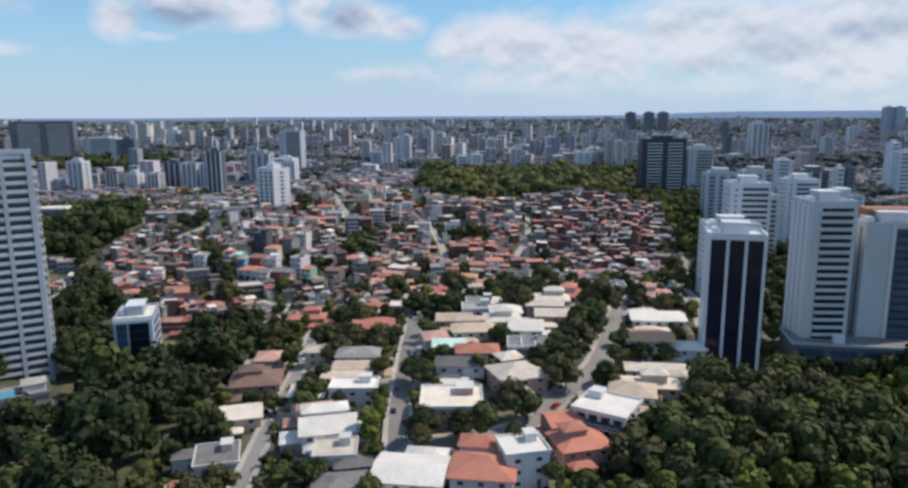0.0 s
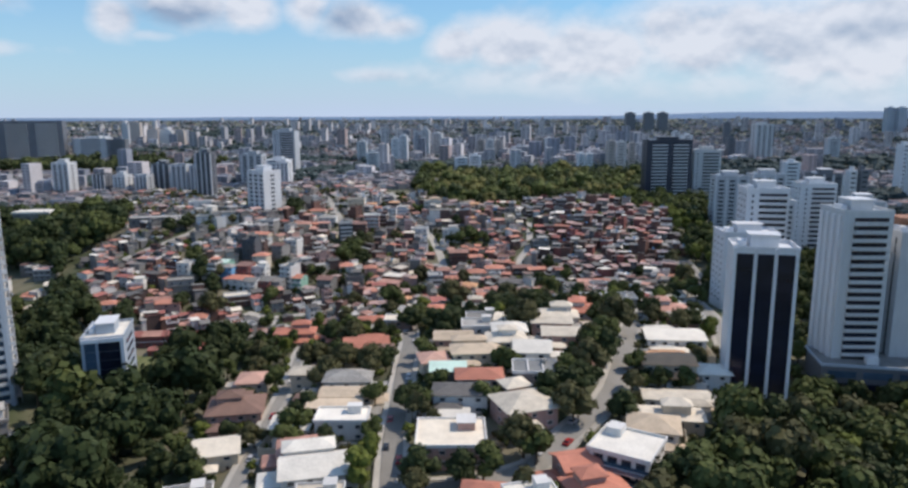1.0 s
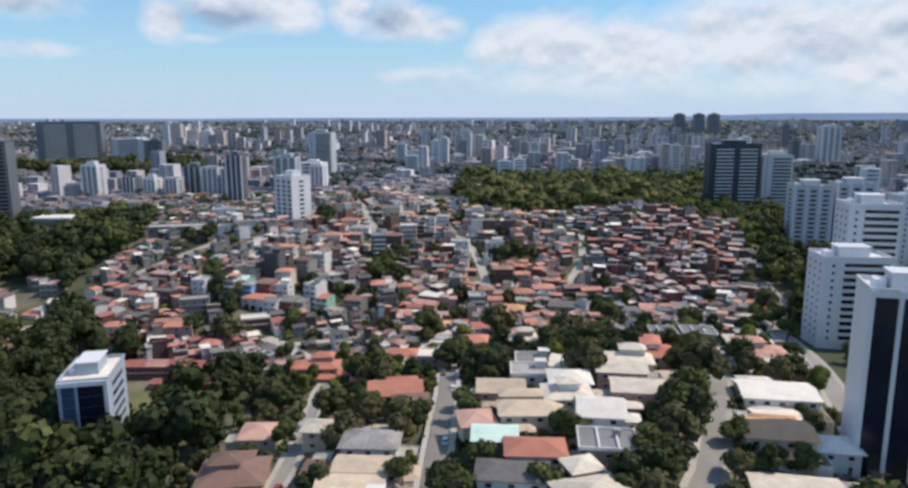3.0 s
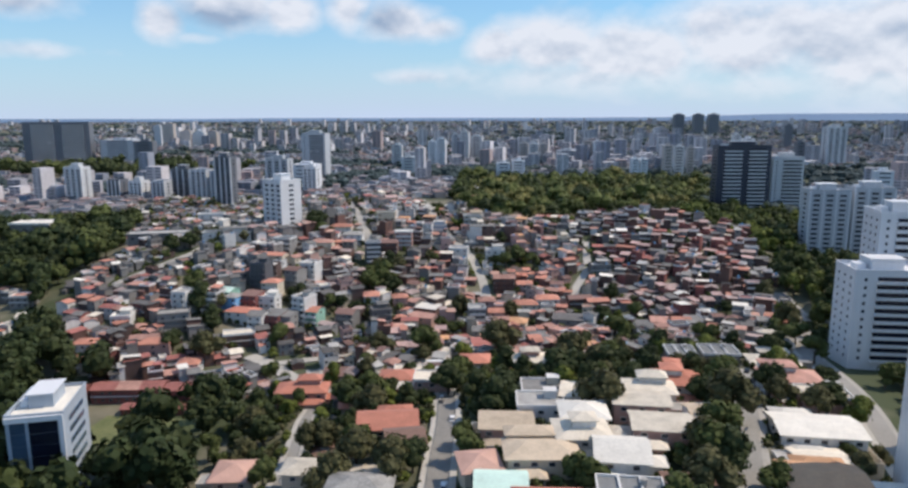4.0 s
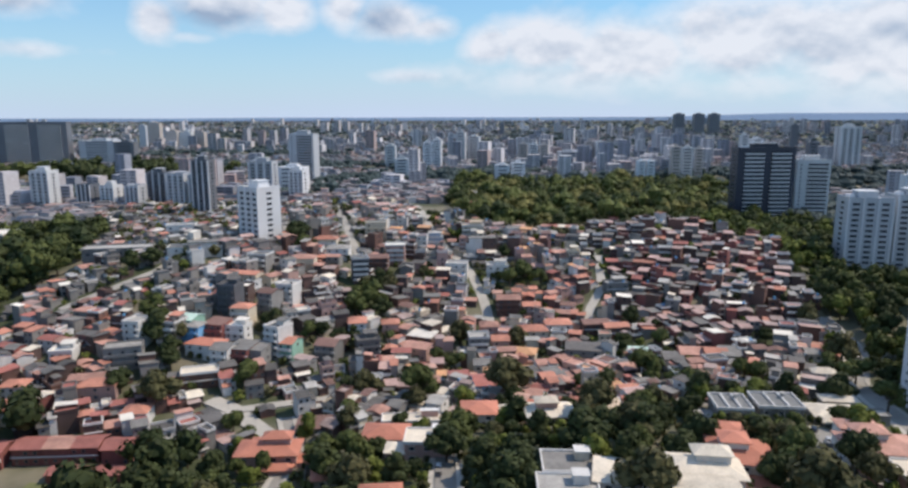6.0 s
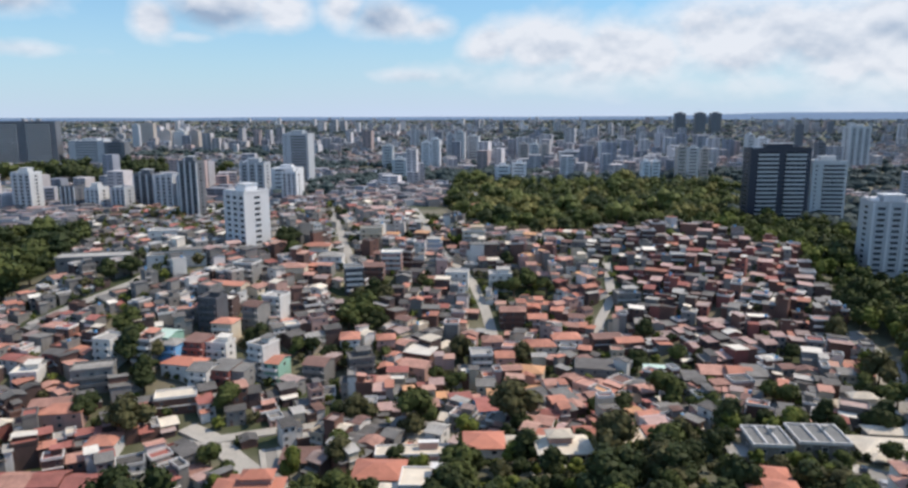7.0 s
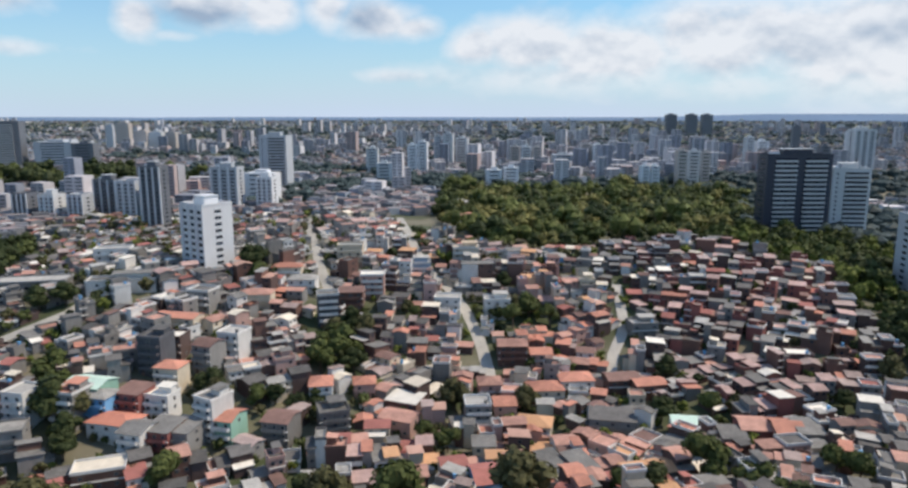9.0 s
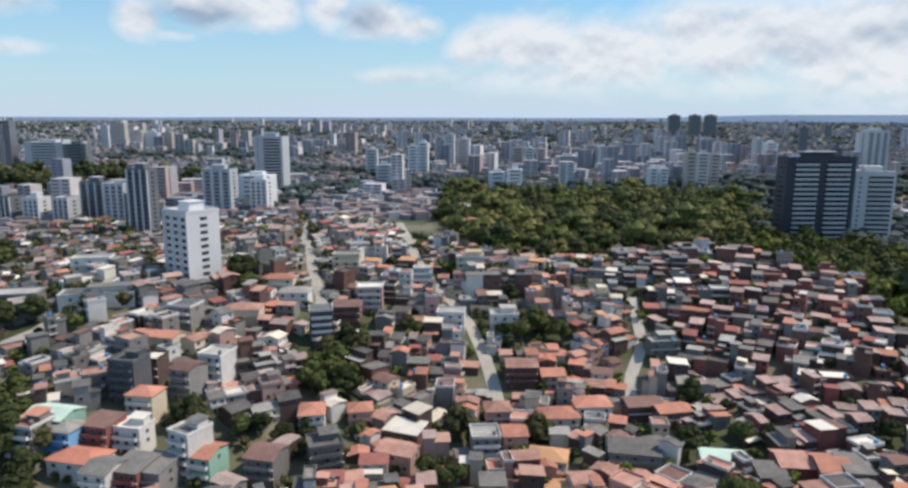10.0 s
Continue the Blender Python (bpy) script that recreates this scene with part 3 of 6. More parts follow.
    if free(px, py, 1.2):
        annex = part("annex", Shape().box(ax - aw / 2, ax + aw / 2, ay - ad / 2, ay + ad / 2, -3.5, ah, wall), v)
        ar = Shape()
        if rnd.random() < 0.6:
            ar.hip(aw, ad, ah + 0.1, 1.0, 0.4, roof, cx=ax, cy=ay)
        else:
            ar.tray(ax - aw / 2 - 0.2, ax + aw / 2 + 0.2, ay - ad / 2 - 0.2, ay + ad / 2 + 0.2, ah - 0.02, ah + 0.5, 0.2, 0.3, wall, ROOFS["greylight"][0])
        part("annex_roof", ar, annex)
        take(px, py, min(aw, ad) * 0.5)
    trim = WALLS["white"][0]
    for lev in range(st):
        zc = 3.0 * lev + 1.6
        n = max(2, int(w / 4.2))
        for i in range(n):
            u = ((i + 0.5) / n - 0.5) * w
            if lev == 0 and i == n // 2:
                part("door", DOOR, v, at=on_wall(0, u, 1.1, w, d))
            else:
                part("window", window_mesh(1.7, 1.3, trim), v, at=on_wall(0, u, zc, w, d))
        sd = 3 if x > 0 else 1
        part("window", window_mesh(1.8, 1.2, trim), v, at=on_wall(sd, 0, zc, w, d))
    if kind == "flat" and rnd.random() < 0.6:
        tk = Shape().tube(w * 0.2, d * 0.18, h - 0.2, h + 2.3, 0.75, 0.8, ROOFS["greylight"][0])
        part("water_tank", tk, v, "round rooftop water tank")
    return v


villa(-26, 158, 18, 13, 1, 'hip', 'grey', 10)
villa(-11, 158, 17, 14, 2, 'low', 'white', -8)
villa(7, 158, 15, 13, 2, 'hip', 'orange', -8)
villa(17, 162, 11, 10, 3, 'flat', 'white', 12)
villa(33, 171, 13, 11, 2, 'hip', 'orange', 15)
villa(30, 182, 9, 9, 2, 'gable', 'orange', 15)
villa(-35, 188, 19, 12, 2, 'gable', 'white', 12)
villa(-1, 196, 18, 16, 2, 'flat', 'cream', 0)
villa(20, 212, 15, 14, 2, 'hip', 'cream', 20)
villa(64, 214, 17, 9, 1, 'low', 'cream', -8)
villa(55, 202, 13, 11, 2, 'hip', 'tan', -15)
villa(60, 194, 9, 7, 1, 'hip', 'tan', -15)
villa(-69, 186, 12, 13, 1, 'flat', 'grey', 15)
villa(-69, 168, 11, 8, 1, 'hip', 'orange', 15)
villa(-69, 210, 12, 11, 2, 'gable', 'cream', 15)
villa(-75, 270, 11, 11, 2, 'hip', 'pink', 5)
villa(-73, 242, 17, 15, 2, 'hip', 'brown', 10)
villa(-36, 248, 15, 11, 2, 'hip', 'greylight', 0)
villa(-34, 233, 17, 8, 2, 'low', 'tan', 0)
villa(-37, 226, 16, 8, 2, 'low', 'tan', 0)
villa(-33, 215, 15, 9, 2, 'flat', 'white', 0)
villa(-35, 289, 17, 13, 2, 'gable', 'orange', 8)
villa(-39, 344, 13, 10, 2, 'hip', 'orange', 0)
villa(-0, 273, 14, 11, 2, 'low', 'tan', 0)
villa(8, 254, 17, 10, 2, 'hip', 'tan', 3)
villa(19, 263, 13, 11, 2, 'hip', 'cream', 3)
villa(8, 232, 14, 9, 2, 'hip', 'brightorange', 0)
villa(-2, 241, 11, 9, 2, 'gable', 'mint', 0)
villa(2, 222, 16, 9, 2, 'hip', 'darkgrey', -3)
villa(0, 214, 8, 7, 1, 'low', 'white', 0)
villa(26, 234, 14, 11, 2, 'flat', 'greyglass', -4)
villa(27, 252, 12, 13, 2, 'gable', 'white', -5)
villa(38, 282, 15, 10, 2, 'low', 'cream', -5)
villa(40, 266, 15, 11, 2, 'low', 'cream', -5)
villa(53, 301, 13, 13, 2, 'hip', 'orange', -8)
villa(10, 285, 13, 10, 2, 'flat', 'greylight', 0)
villa(83, 274, 21, 14, 2, 'low', 'white', -6)
villa(72, 246, 17, 12, 2, 'low', 'apricot', -6)
villa(87, 245, 10, 9, 2, 'hip', 'white', -6)
villa(92, 312, 17, 11, 2, 'hip', 'salmon', -6)
villa(118, 392, 17, 9, 1, 'hip', 'cream', -5)
villa(69, 226, 20, 8, 1, 'low', 'cream', -8)
villa(81, 225, 12, 12, 1, 'low', 'tan', -8)
villa(12, 349, 14, 10, 2, 'hip', 'cream', 5)
villa(12, 298, 13, 10, 2, 'flat', 'grey', 0)
villa(23, 291, 12, 11, 2, 'low', 'cream', -10)
villa(67, 347, 10, 11, 2, 'flat', 'greyglass', -3)
villa(82, 350, 13, 11, 2, 'flat', 'greyglass', -3)
villa(41, 292, 17, 10, 2, 'hip', 'cream', -5)
villa(96, 298, 14, 9, 2, 'flat', 'cream', -6)
villa(103, 352, 17, 10, 1, 'hip', 'cream', -5)
villa(12, 370, 10, 9, 1, 'hip', 'orange', 3)
villa(24, 370, 10, 9, 1, 'hip', 'orange', 3)
villa(34, 366, 8, 9, 1, 'hip', 'tan', 3)
villa(45, 366, 11, 9, 1, 'hip', 'orange', 3)
villa(-10, 361, 11, 10, 2, 'hip', 'orange', 3)
villa(2, 364, 9, 9, 1, 'hip', 'cream', 3)
villa(-75, 340, 18, 10, 2, 'hip', 'orange', 5)
villa(-52, 324, 10, 9, 1, 'hip', 'orange', 12)
villa(21, 275, 12, 11, 2, 'hip', 'white', 0)
villa(-25, 333, 13, 9, 2, 'flat', 'cream', 0)
villa(-32, 364, 22, 6, 1, 'flat', 'cream', 5)

# the modern white three-storey block by the woods
def modern_block(x, y, ang):
    z0 = hz(x, y)
    v = thing("modern_villa", x, y, z0, ang, "white modern three-storey villa with a flat roof and glazed balconies", "house")
    take_box(x, y, 18, 16, ang, 0.5)
    wm, gm = WALLS["white"][0], BLUEGLASS
    part("body", Shape().box(-7.5, 7.5, -6.5, 7.5, -4, 9.3, WALLS["white"][0]), v)
    part("roof", Shape().tray(-8, 8, -7.2, 8, 9.28, 10.3, 0.3, 0.6, wm, ROOFS["white"][0]), v, "flat white roof")
    part("roof_house", Shape().box(-6.5, -2.5, 2.5, 7, 9.7, 11.8, wm), v)
    for i, zz in enumerate((3.1, 6.2)):
        part("balcony", Shape().box(-7.6, 9.2, -9.0, -6.5, zz - 0.25, zz, wm).ring(-7.6, 9.2, -9.0, -6.5, zz, zz + 0.9, 0.12, gm), v, "white slab balcony with glass rail")
    for zz in (1.6, 4.7, 7.8):
        for u in (-5, -1.5, 2, 5.5):
            part("window", window_mesh(2.6, 2.0, wm), v, at=pose(u, -6.5, zz, 90, 0, 0))
        for u in (-4, 0.5, 5):
            part("window", window_mesh(2.2, 1.6, wm), v, at=pose(7.5, u, zz, 90, 0, 90))
            part("window", window_mesh(2.2, 1.6, wm), v, at=pose(-7.5, u, zz, 90, 0, -90))
    part("canopy", Shape().box(3, 12, -14, -8.8, 3.3, 3.7, wm), v)
    for u in (3.4, 11.6):
        part("post", Shape().box(u - 0.2, u + 0.2, -13.8, -13.4, -3, 3.3, wm), v)


modern_block(43, 184, -32)

fill = random.Random(21)
for _ in range(900):
    x, y = fill.uniform(-68, 104), fill.uniform(152, 338)
    if x > 66 and y < 236 or x > 22 and y < 180 or x > 46 and y < 192 or x < -76 and y > 280 or -58 < x < -34 and y < 182 or y > 288:
        continue
    if free(x, y, 5.8):
        shape = fill.choice(("hip", "hip", "low", "gable", "flat"))
        villa(round(x), round(y), fill.choice((9, 10, 11, 12)), fill.choice((8, 9, 10)), fill.choice((1, 2, 2)), shape,
              fill.choice(("cream", "greylight", "white")) if shape == "flat" else fill.choice(("tan", "cream", "cream", "salmon", "greylight", "white", "tan", "pink", "brown")), fill.choice((0, 5, -6, 12, 90)))


# ---- parked cars ----
def car(x, y, ang, paint):
    word = paint.name.split("_")[-1].split(".")[0]
    v = thing("car", x, y, hz(x, y) + 0.24, ang, f"{word} parked car at the kerb of a street", "car", "parked cars")
    b = Shape().add([(-2.1, -0.85, 0.3), (2.1, -0.85, 0.3), (2.1, 0.85, 0.3), (-2.1, 0.85, 0.3), (-2.15, -0.88, 0.75), (2.15, -0.88, 0.7), (2.15, 0.88, 0.7), (-2.15, 0.88, 0.75),
                     (-2.0, -0.8, 0.95), (2.0, -0.78, 0.85), (2.0, 0.78, 0.85), (-2.0, 0.8, 0.95)],
                    [(0, 3, 2, 1), (0, 1, 5, 4), (1, 2, 6, 5), (2, 3, 7, 6), (3, 0, 4, 7), (4, 5, 9, 8), (5, 6, 10, 9), (6, 7, 11, 10), (7, 4, 8, 11), (8, 9, 10, 11)], paint)
    part("body", b, v)
    c = Shape().add([(-1.7, -0.75, 0.9), (1.0, -0.75, 0.86), (1.0, 0.75, 0.86), (-1.7, 0.75, 0.9), (-1.3, -0.62, 1.45), (0.3, -0.62, 1.45), (0.3, 0.62, 1.45), (-1.3, 0.62, 1.45)],
                    [(0, 1, 5, 4), (1, 2, 6, 5), (2, 3, 7, 6), (3, 0, 4, 7)], GLASS[0])
    c.add([(-1.3, -0.62, 1.45), (0.3, -0.62, 1.45), (0.3, 0.62, 1.45), (-1.3, 0.62, 1.45), (-1.2, -0.55, 1.5), (0.2, -0.55, 1.5), (0.2, 0.55, 1.5), (-1.2, 0.55, 1.5)],
          [(0, 1, 5, 4), (1, 2, 6, 5), (2, 3, 7, 6), (3, 0, 4, 7), (4, 5, 6, 7)], paint)
    part("cabin", c, v, "glazed cabin with a painted roof")
    for wx in (-1.3, 1.3):
        for wy in (-0.85, 0.85):
            part("wheel", WHEEL, v, at=pose(wx, wy, 0.32, 90, 0, 0))


WHEEL = Shape().tube(0, 0, -0.1, 0.1, 0.32, 0.32, RUBBER, 10).mesh("wheel")
for line, half, walks in ROADS[:3]:
    for (ax, ay), (bx, by) in zip(line, line[1:]):
        a = math.degrees(math.atan2(by - ay, bx - ax))
        n = math.hypot(bx - ax, by - ay)
        u = fill.uniform(3, 9)
        while u < n - 4:
            if fill.random() < 0.42 and by < 345 and ay > 150:
                sd = fill.choice((-1, 1)) * (half - 1.05)
                car(ax + (bx - ax) * u / n + sd * math.sin(radians(a)), ay + (by - ay) * u / n - sd * math.cos(radians(a)), a, fill.choice(CARS))
            u += fill.uniform(7, 13)


# ---- towers ----
def glazing(shape_w, shape_h, m, trim=None):
    s = Shape().box(-shape_w / 2, shape_w / 2, -shape_h / 2, shape_h / 2, 0, 0.12, m)
    if trim:
        s.box(-shape_w / 2, shape_w / 2, -shape_h / 2 - 0.1, -shape_h / 2, 0, 0.3, trim)
    return s.mesh("window")


def tower(name, x, y, w, d, top, ang, body, style, label, floor=3.1, low=None, crown=True):
    """An apartment or office tower whose base centre is x, y; its faces carry windows floor by floor."""
    z0 = base_of(x, y, w, d, ang)[0] if low is None else low
    h = top - z0
    bm, wm = TOWER[body], TOWER["white"]
    v = thing(name, x, y, z0, ang, label, "tower", "high-rise towers")
    take_box(x, y, w, d, ang, 2.0)
    part("body", Shape().box(-w / 2, w / 2, -d / 2, d / 2, -6, h, bm), v)
    part("parapet", Shape().ring(-w / 2 - 0.15, w / 2 + 0.15, -d / 2 - 0.15, d / 2 + 0.15, h, h + 1.2, 0.35, bm), v)
    if crown:
        part("roof_house", Shape().box(-w * 0.22, w * 0.22, -d * 0.22, d * 0.25, h, h + 4.2, bm).box(-w * 0.25, w * 0.25, -d * 0.25, d * 0.28, h + 4.2, h + 4.5, wm), v)
        part("water_tank", Shape().box(-w * 0.4, -w * 0.27, -d * 0.15, d * 0.15, h, h + 2.2, wm), v)
    n = int((h - 3) / floor)
    for i in range(n):
        zc = h - 1.2 - floor * (i + 0.5)
        if style == "stripes":       # glass columns between white piers, floor by floor
            for u in (-0.31, 0.0, 0.31):
                part("window", glazing_cache(w * 0.262, floor * 0.97, DARKGLASS), v, at=on_wall(0, u * w, zc, w, d))
        elif style == "balcony":     # long balconies on the front, small windows at the sides
            part("balcony", balcony_cache(w * 0.62, bm, DARKGLASS), v, at=pose(w * 0.13, -d / 2, zc, 0, 0, 0))
            part("balcony", balcony_cache(d * 0.5, bm, DARKGLASS), v, at=pose(-w / 2, 0, zc, 0, 0, -90))
            part("window", glazing_cache(1.2, 1.2, GLASS[0]), v, at=on_wall(0, -w * 0.38, zc, w, d))
        elif style == "ribbed":      # long balconies in front, plain ribbed side
            part("balcony", balcony_cache(w * 0.72, bm, DARKGLASS), v, at=pose(w * 0.06, -d / 2, zc, 0, 0, 0))
        elif style == "side":        # plain left side with small windows, balconies in front
            part("balcony", balcony_cache(w * 0.66, bm, DARKGLASS), v, at=pose(w * 0.12, -d / 2, zc, 0, 0, 0))
            for u in (-0.3, 0.0, 0.3):
                part("window", glazing_cache(1.0, 1.1, GLASS[0]), v, at=on_wall(3, u * d, zc, w, d))
            part("window", glazing_cache(1.0, 1.2, GLASS[0]), v, at=on_wall(0, -w * 0.36, zc, w, d))
        elif style == "columns":     # paired windows in upright rows
            for u in (-0.33, 0.0, 0.33):
                part("window", glazing_cache(w * 0.16, 1.5, GLASS[0]), v, at=on_wall(0, u * w, zc, w, d))
            part("window", glazing_cache(d * 0.22, 1.4, GLASS[0]), v, at=on_wall(3 if x > 0 else 1, 0, zc, w, d))
        elif style == "rows":        # pale balcony rows on dark walls
            for u in (-0.21, 0.25):
                part("balcony", balcony_cache(w * 0.33, TOWER["pale"], DARKGLASS), v, at=pose(u * w, -d / 2, zc, 0, 0, 0))
            part("window", glazing_cache(d * 0.5, 1.3, GLASS[0]), v, at=on_wall(3, 0, zc, w, d))
        elif style == "curtain":     # dark glass front between white edges
            part("window", glazing_cache(w * 0.5, floor * 0.97, DARKGLASS), v, at=on_wall(0, w * 0.14, zc, w, d))
            part("window", glazing_cache(w * 0.26, floor * 0.97, BLUEGLASS), v, at=on_wall(0, -w * 0.30, zc, w, d))
            part("window", glazing_cache(d * 0.8, 1.5, BLUEGLASS), v, at=on_wall(3, 0, zc, w, d))
            part("window", glazing_cache(d * 0.6, 1.5, BLUEGLASS), v, at=on_wall(1, 0, zc, w, d))
        elif style == "bands":       # white balconies from end to end
            part("balcony", balcony_cache(w * 0.94, TOWER["pale"], BLUEGLASS), v, at=pose(0, -d / 2, zc, 0, 0, 0))
            part("balcony", balcony_cache(d * 0.7, TOWER["pale"], BLUEGLASS), v, at=pose(w / 2, 0, zc, 0, 0, 90))
        elif style == "glass":
            part("window", glazing_cache(w * 0.52, floor * 0.8, BLUEGLASS), v, at=on_wall(0, w * 0.20, zc, w, d))
            part("window", glazing_cache(d * 0.7, floor * 0.6, BLUEGLASS), v, at=on_wall(1, 0, zc, w, d))
            part("window", glazing_cache(0.9, floor * 0.9, DARKGLASS), v, at=on_wall(3, -d * 0.30, zc, w, d))
    if style == "stripes":
        for u in (-0.31, 0.0, 0.31):
            part("curtain_wall", Shape().box(u * w - w * 0.135, u * w + w * 0.135, -d / 2 - 0.06, -d / 2 + 0.01, -3, h - 2.6, DARKGLASS), v, "dark glass curtain wall")
        for u in (-0.47, -0.155, 0.155, 0.47):
            part("pier", Shape().box(u * w - 0.5, u * w + 0.5, -d / 2 - 0.7, -d / 2 + 0.01, -4, h + 0.6, wm), v, "white upright pier")
    if style == "ribbed":
        for u in (-0.36, -0.12, 0.12, 0.36):
            part("fin", Shape().box(-w / 2 - 0.6, -w / 2 + 0.01, u * d - 1.0, u * d + 1.0, -4, h - 1.0, wm), v, "pale upright rib")
    if style == "glass":
        part("curtain_wall", Shape().box(w * 0.20 - w * 0.26, w * 0.20 + w * 0.26, -d / 2 - 0.06, -d / 2 + 0.01, -3, h - 2.6, DARKGLASS), v, "dark glass curtain wall")
        for u in (-0.10, 0.48):
            part("pier", Shape().box(u * w - 0.5, u * w + 0.5, -d / 2 - 0.6, -d / 2 + 0.01, -4, h + 0.4, wm), v, "pale upright pier")
    if style == "bands":
        for u in (-0.44, -0.2, 0.04, 0.28, 0.47):
            part("pier", Shape().box(u * w - 0.7, u * w + 0.7, -d / 2 - 1.7, -d / 2 + 0.01, -4, h + 0.4, bm), v, "upright blue-grey pier")
    if style == "curtain":
        part("frame_edge", Shape().box(w * 0.42, w * 0.5, -d / 2 - 0.8, -d / 2 + 0.01, -4, h + 0.5, wm), v, "white upright edge")
        part("frame_edge", Shape().box(-w * 0.5, w * 0.42, -d / 2 - 0.8, -d / 2 + 0.01, h - 1.0, h + 0.5, wm), v, "white top edge")
        part("roof_deck", Shape().box(-w / 2 + 0.4, w / 2 - 0.4, -d / 2 + 0.4, d / 2 - 0.4, h, h + 0.25, ROOFS["white"][0]), v, "white roof deck")
    if style == "columns":
        for u in (-0.5, -0.165, 0.165, 0.5):
            part("fin", Shape().box(u * w - 0.5, u * w + 0.5, -d / 2 - 0.7, -d / 2 + 0.01, -4, h + 0.3, wm), v)
    return v


GLZ, BAL = {}, {}


def glazing_cache(w, h, m):
    key = (round(w, 2), round(h, 2), m.name)
    if key not in GLZ:
        GLZ[key] = glazing(w, h, m)
    return GLZ[key]


def balcony_cache(w, m, g):
    key = (round(w, 2), m.name, g.name)
    if key not in BAL:
        s = Shape().box(-w / 2, w / 2, -1.5, 0.01, -1.45, -1.2, m).box(-w / 2, w / 2, -1.5, -1.32, -1.2, -0.2, m)
        s.box(-w / 2, -w / 2 + 0.15, -1.32, 0.01, -1.2, -0.2, m).box(w / 2 - 0.15, w / 2, -1.32, 0.01, -1.2, -0.2, m)
        s.box(-w / 2 + 0.2, w / 2 - 0.2, -0.1, 0.02, -1.2, 1.1, g)
        BAL[key] = s.mesh("balcony")
    return BAL[key]


tower("office_tower", 102.2, 247.6, 19.8, 15, 64.5, -15, "white", "stripes", "white tower with three columns of dark glass between piers")
tower("apartment_tower", 148, 366, 27, 18, 49.5, -4, "white", "side", "white apartment tower with long dark balconies")
tower("apartment_tower", 164, 386, 21, 18, 69, -8, "white", "side", "tall white apartment tower with striped balconies")
tower("apartment_tower", 151.5, 280.5, 17.5, 19, 72, -3, "pale", "ribbed", "pale grey tower with stacked balcony bands", low=4)
tower("apartment_tower", 179.4, 281, 26, 21, 63.5, -9, "pale", "glass", "pale tower with a dark glass front column", low=4)
part("crown", Shape().box(-9, 12, 1, 11, 59.5, 64.5, TOWER["terracotta"]), bpy.data.objects["apartment_tower.003"], "terracotta roof storey")
tower("apartment_tower", 214, 556, 24, 18, 60.5, -6, "grey", "columns", "grey tiled twin tower with upright window rows")
tower("apartment_tower", 244, 560, 24, 18, 61.5, -6, "grey", "columns", "grey tiled twin tower with upright window rows")
tower("apartment_tower", 207, 692, 44, 14, 83, 2, "black", "rows", "black broad tower with pale rows of balconies")
tower("apartment_tower", 248, 702, 25, 16, 73, -4, "pale", "balcony", "pale grey slab tower beside the black tower")
tower("apartment_tower", -141, 544, 18, 16, 67, -36, "white", "columns", "white apartment tower standing above low tiled houses", low=35)
tower("apartment_tower", -246, 720, 15, 13, 72, -6, "slate", "columns", "dark slate-grey slender apartment tower")
tower("apartment_tower", -224, 812, 24, 14, 65, -8, "grey", "columns", "mid-grey apartment tower with white fins")
tower("apartment_tower", -192, 820, 14, 14, 56, -8, "white", "columns", "white apartment tower beside a pale one")
tower("apartment_tower", -219, 950, 30, 18, 88, -8, "grey", "balcony", "tall grey apartment tower among far houses")
tower("apartment_tower", -404, 606, 30, 24, 88, 20, "slate", "balcony", "dark grey tower with rows of balconies")
tower("curved_tower", -181, 255, 44, 20, 94, 33, "cool", "bands", "tall blue-grey tower with continuous pale blue balconies", low=-5, floor=3.3)
tower("glass_office", -131.5, 276.5, 14.5, 22, 27.4, 16, "cool", "curtain", "low office block with a dark glass front among trees", floor=3.4)
take(-122, 258, 9)
for px, py in ((94, 229), (104, 227), (112, 234), (88, 218)):
    take(px, py, 8.0)
tower("apartment_tower", 196, 440, 18, 18, 56, -8, "pale", "columns", "pale tower behind the white towers")
tower("apartment_tower", 240, 480, 22, 18, 62, -6, "white", "side", "white balcony tower in the tower cluster")
tower("apartment_tower", 226, 402, 18, 18, 60, -10, "grey", "columns", "grey tower in the tower cluster")
tower("apartment_tower", 276, 372, 24, 18, 66, -10, "white", "balcony", "white tower at the edge of the cluster", low=6)
tower("apartment_tower", 300, 580, 22, 18, 60, -6, "slate", "columns", "slate grey tower in the tower cluster")
for k, (tx, ty, tw, tt, tb) in enumerate(((-408, 756, 18, 60, "pale"), (-374, 766, 13, 47, "slate"), (-352, 766, 13, 46, "pale"), (-330, 768, 13, 46, "grey"), (-318, 792, 20, 56, "slate"),
                                          (-294, 780, 17, 56, "grey"), (-274, 776, 13, 55, "cool"))):
    tower("apartment_block", tx, ty, tw, 14, tt, -8, tb, "columns", f"mid-rise {tb} apartment block in a row", crown=k % 2 == 0)

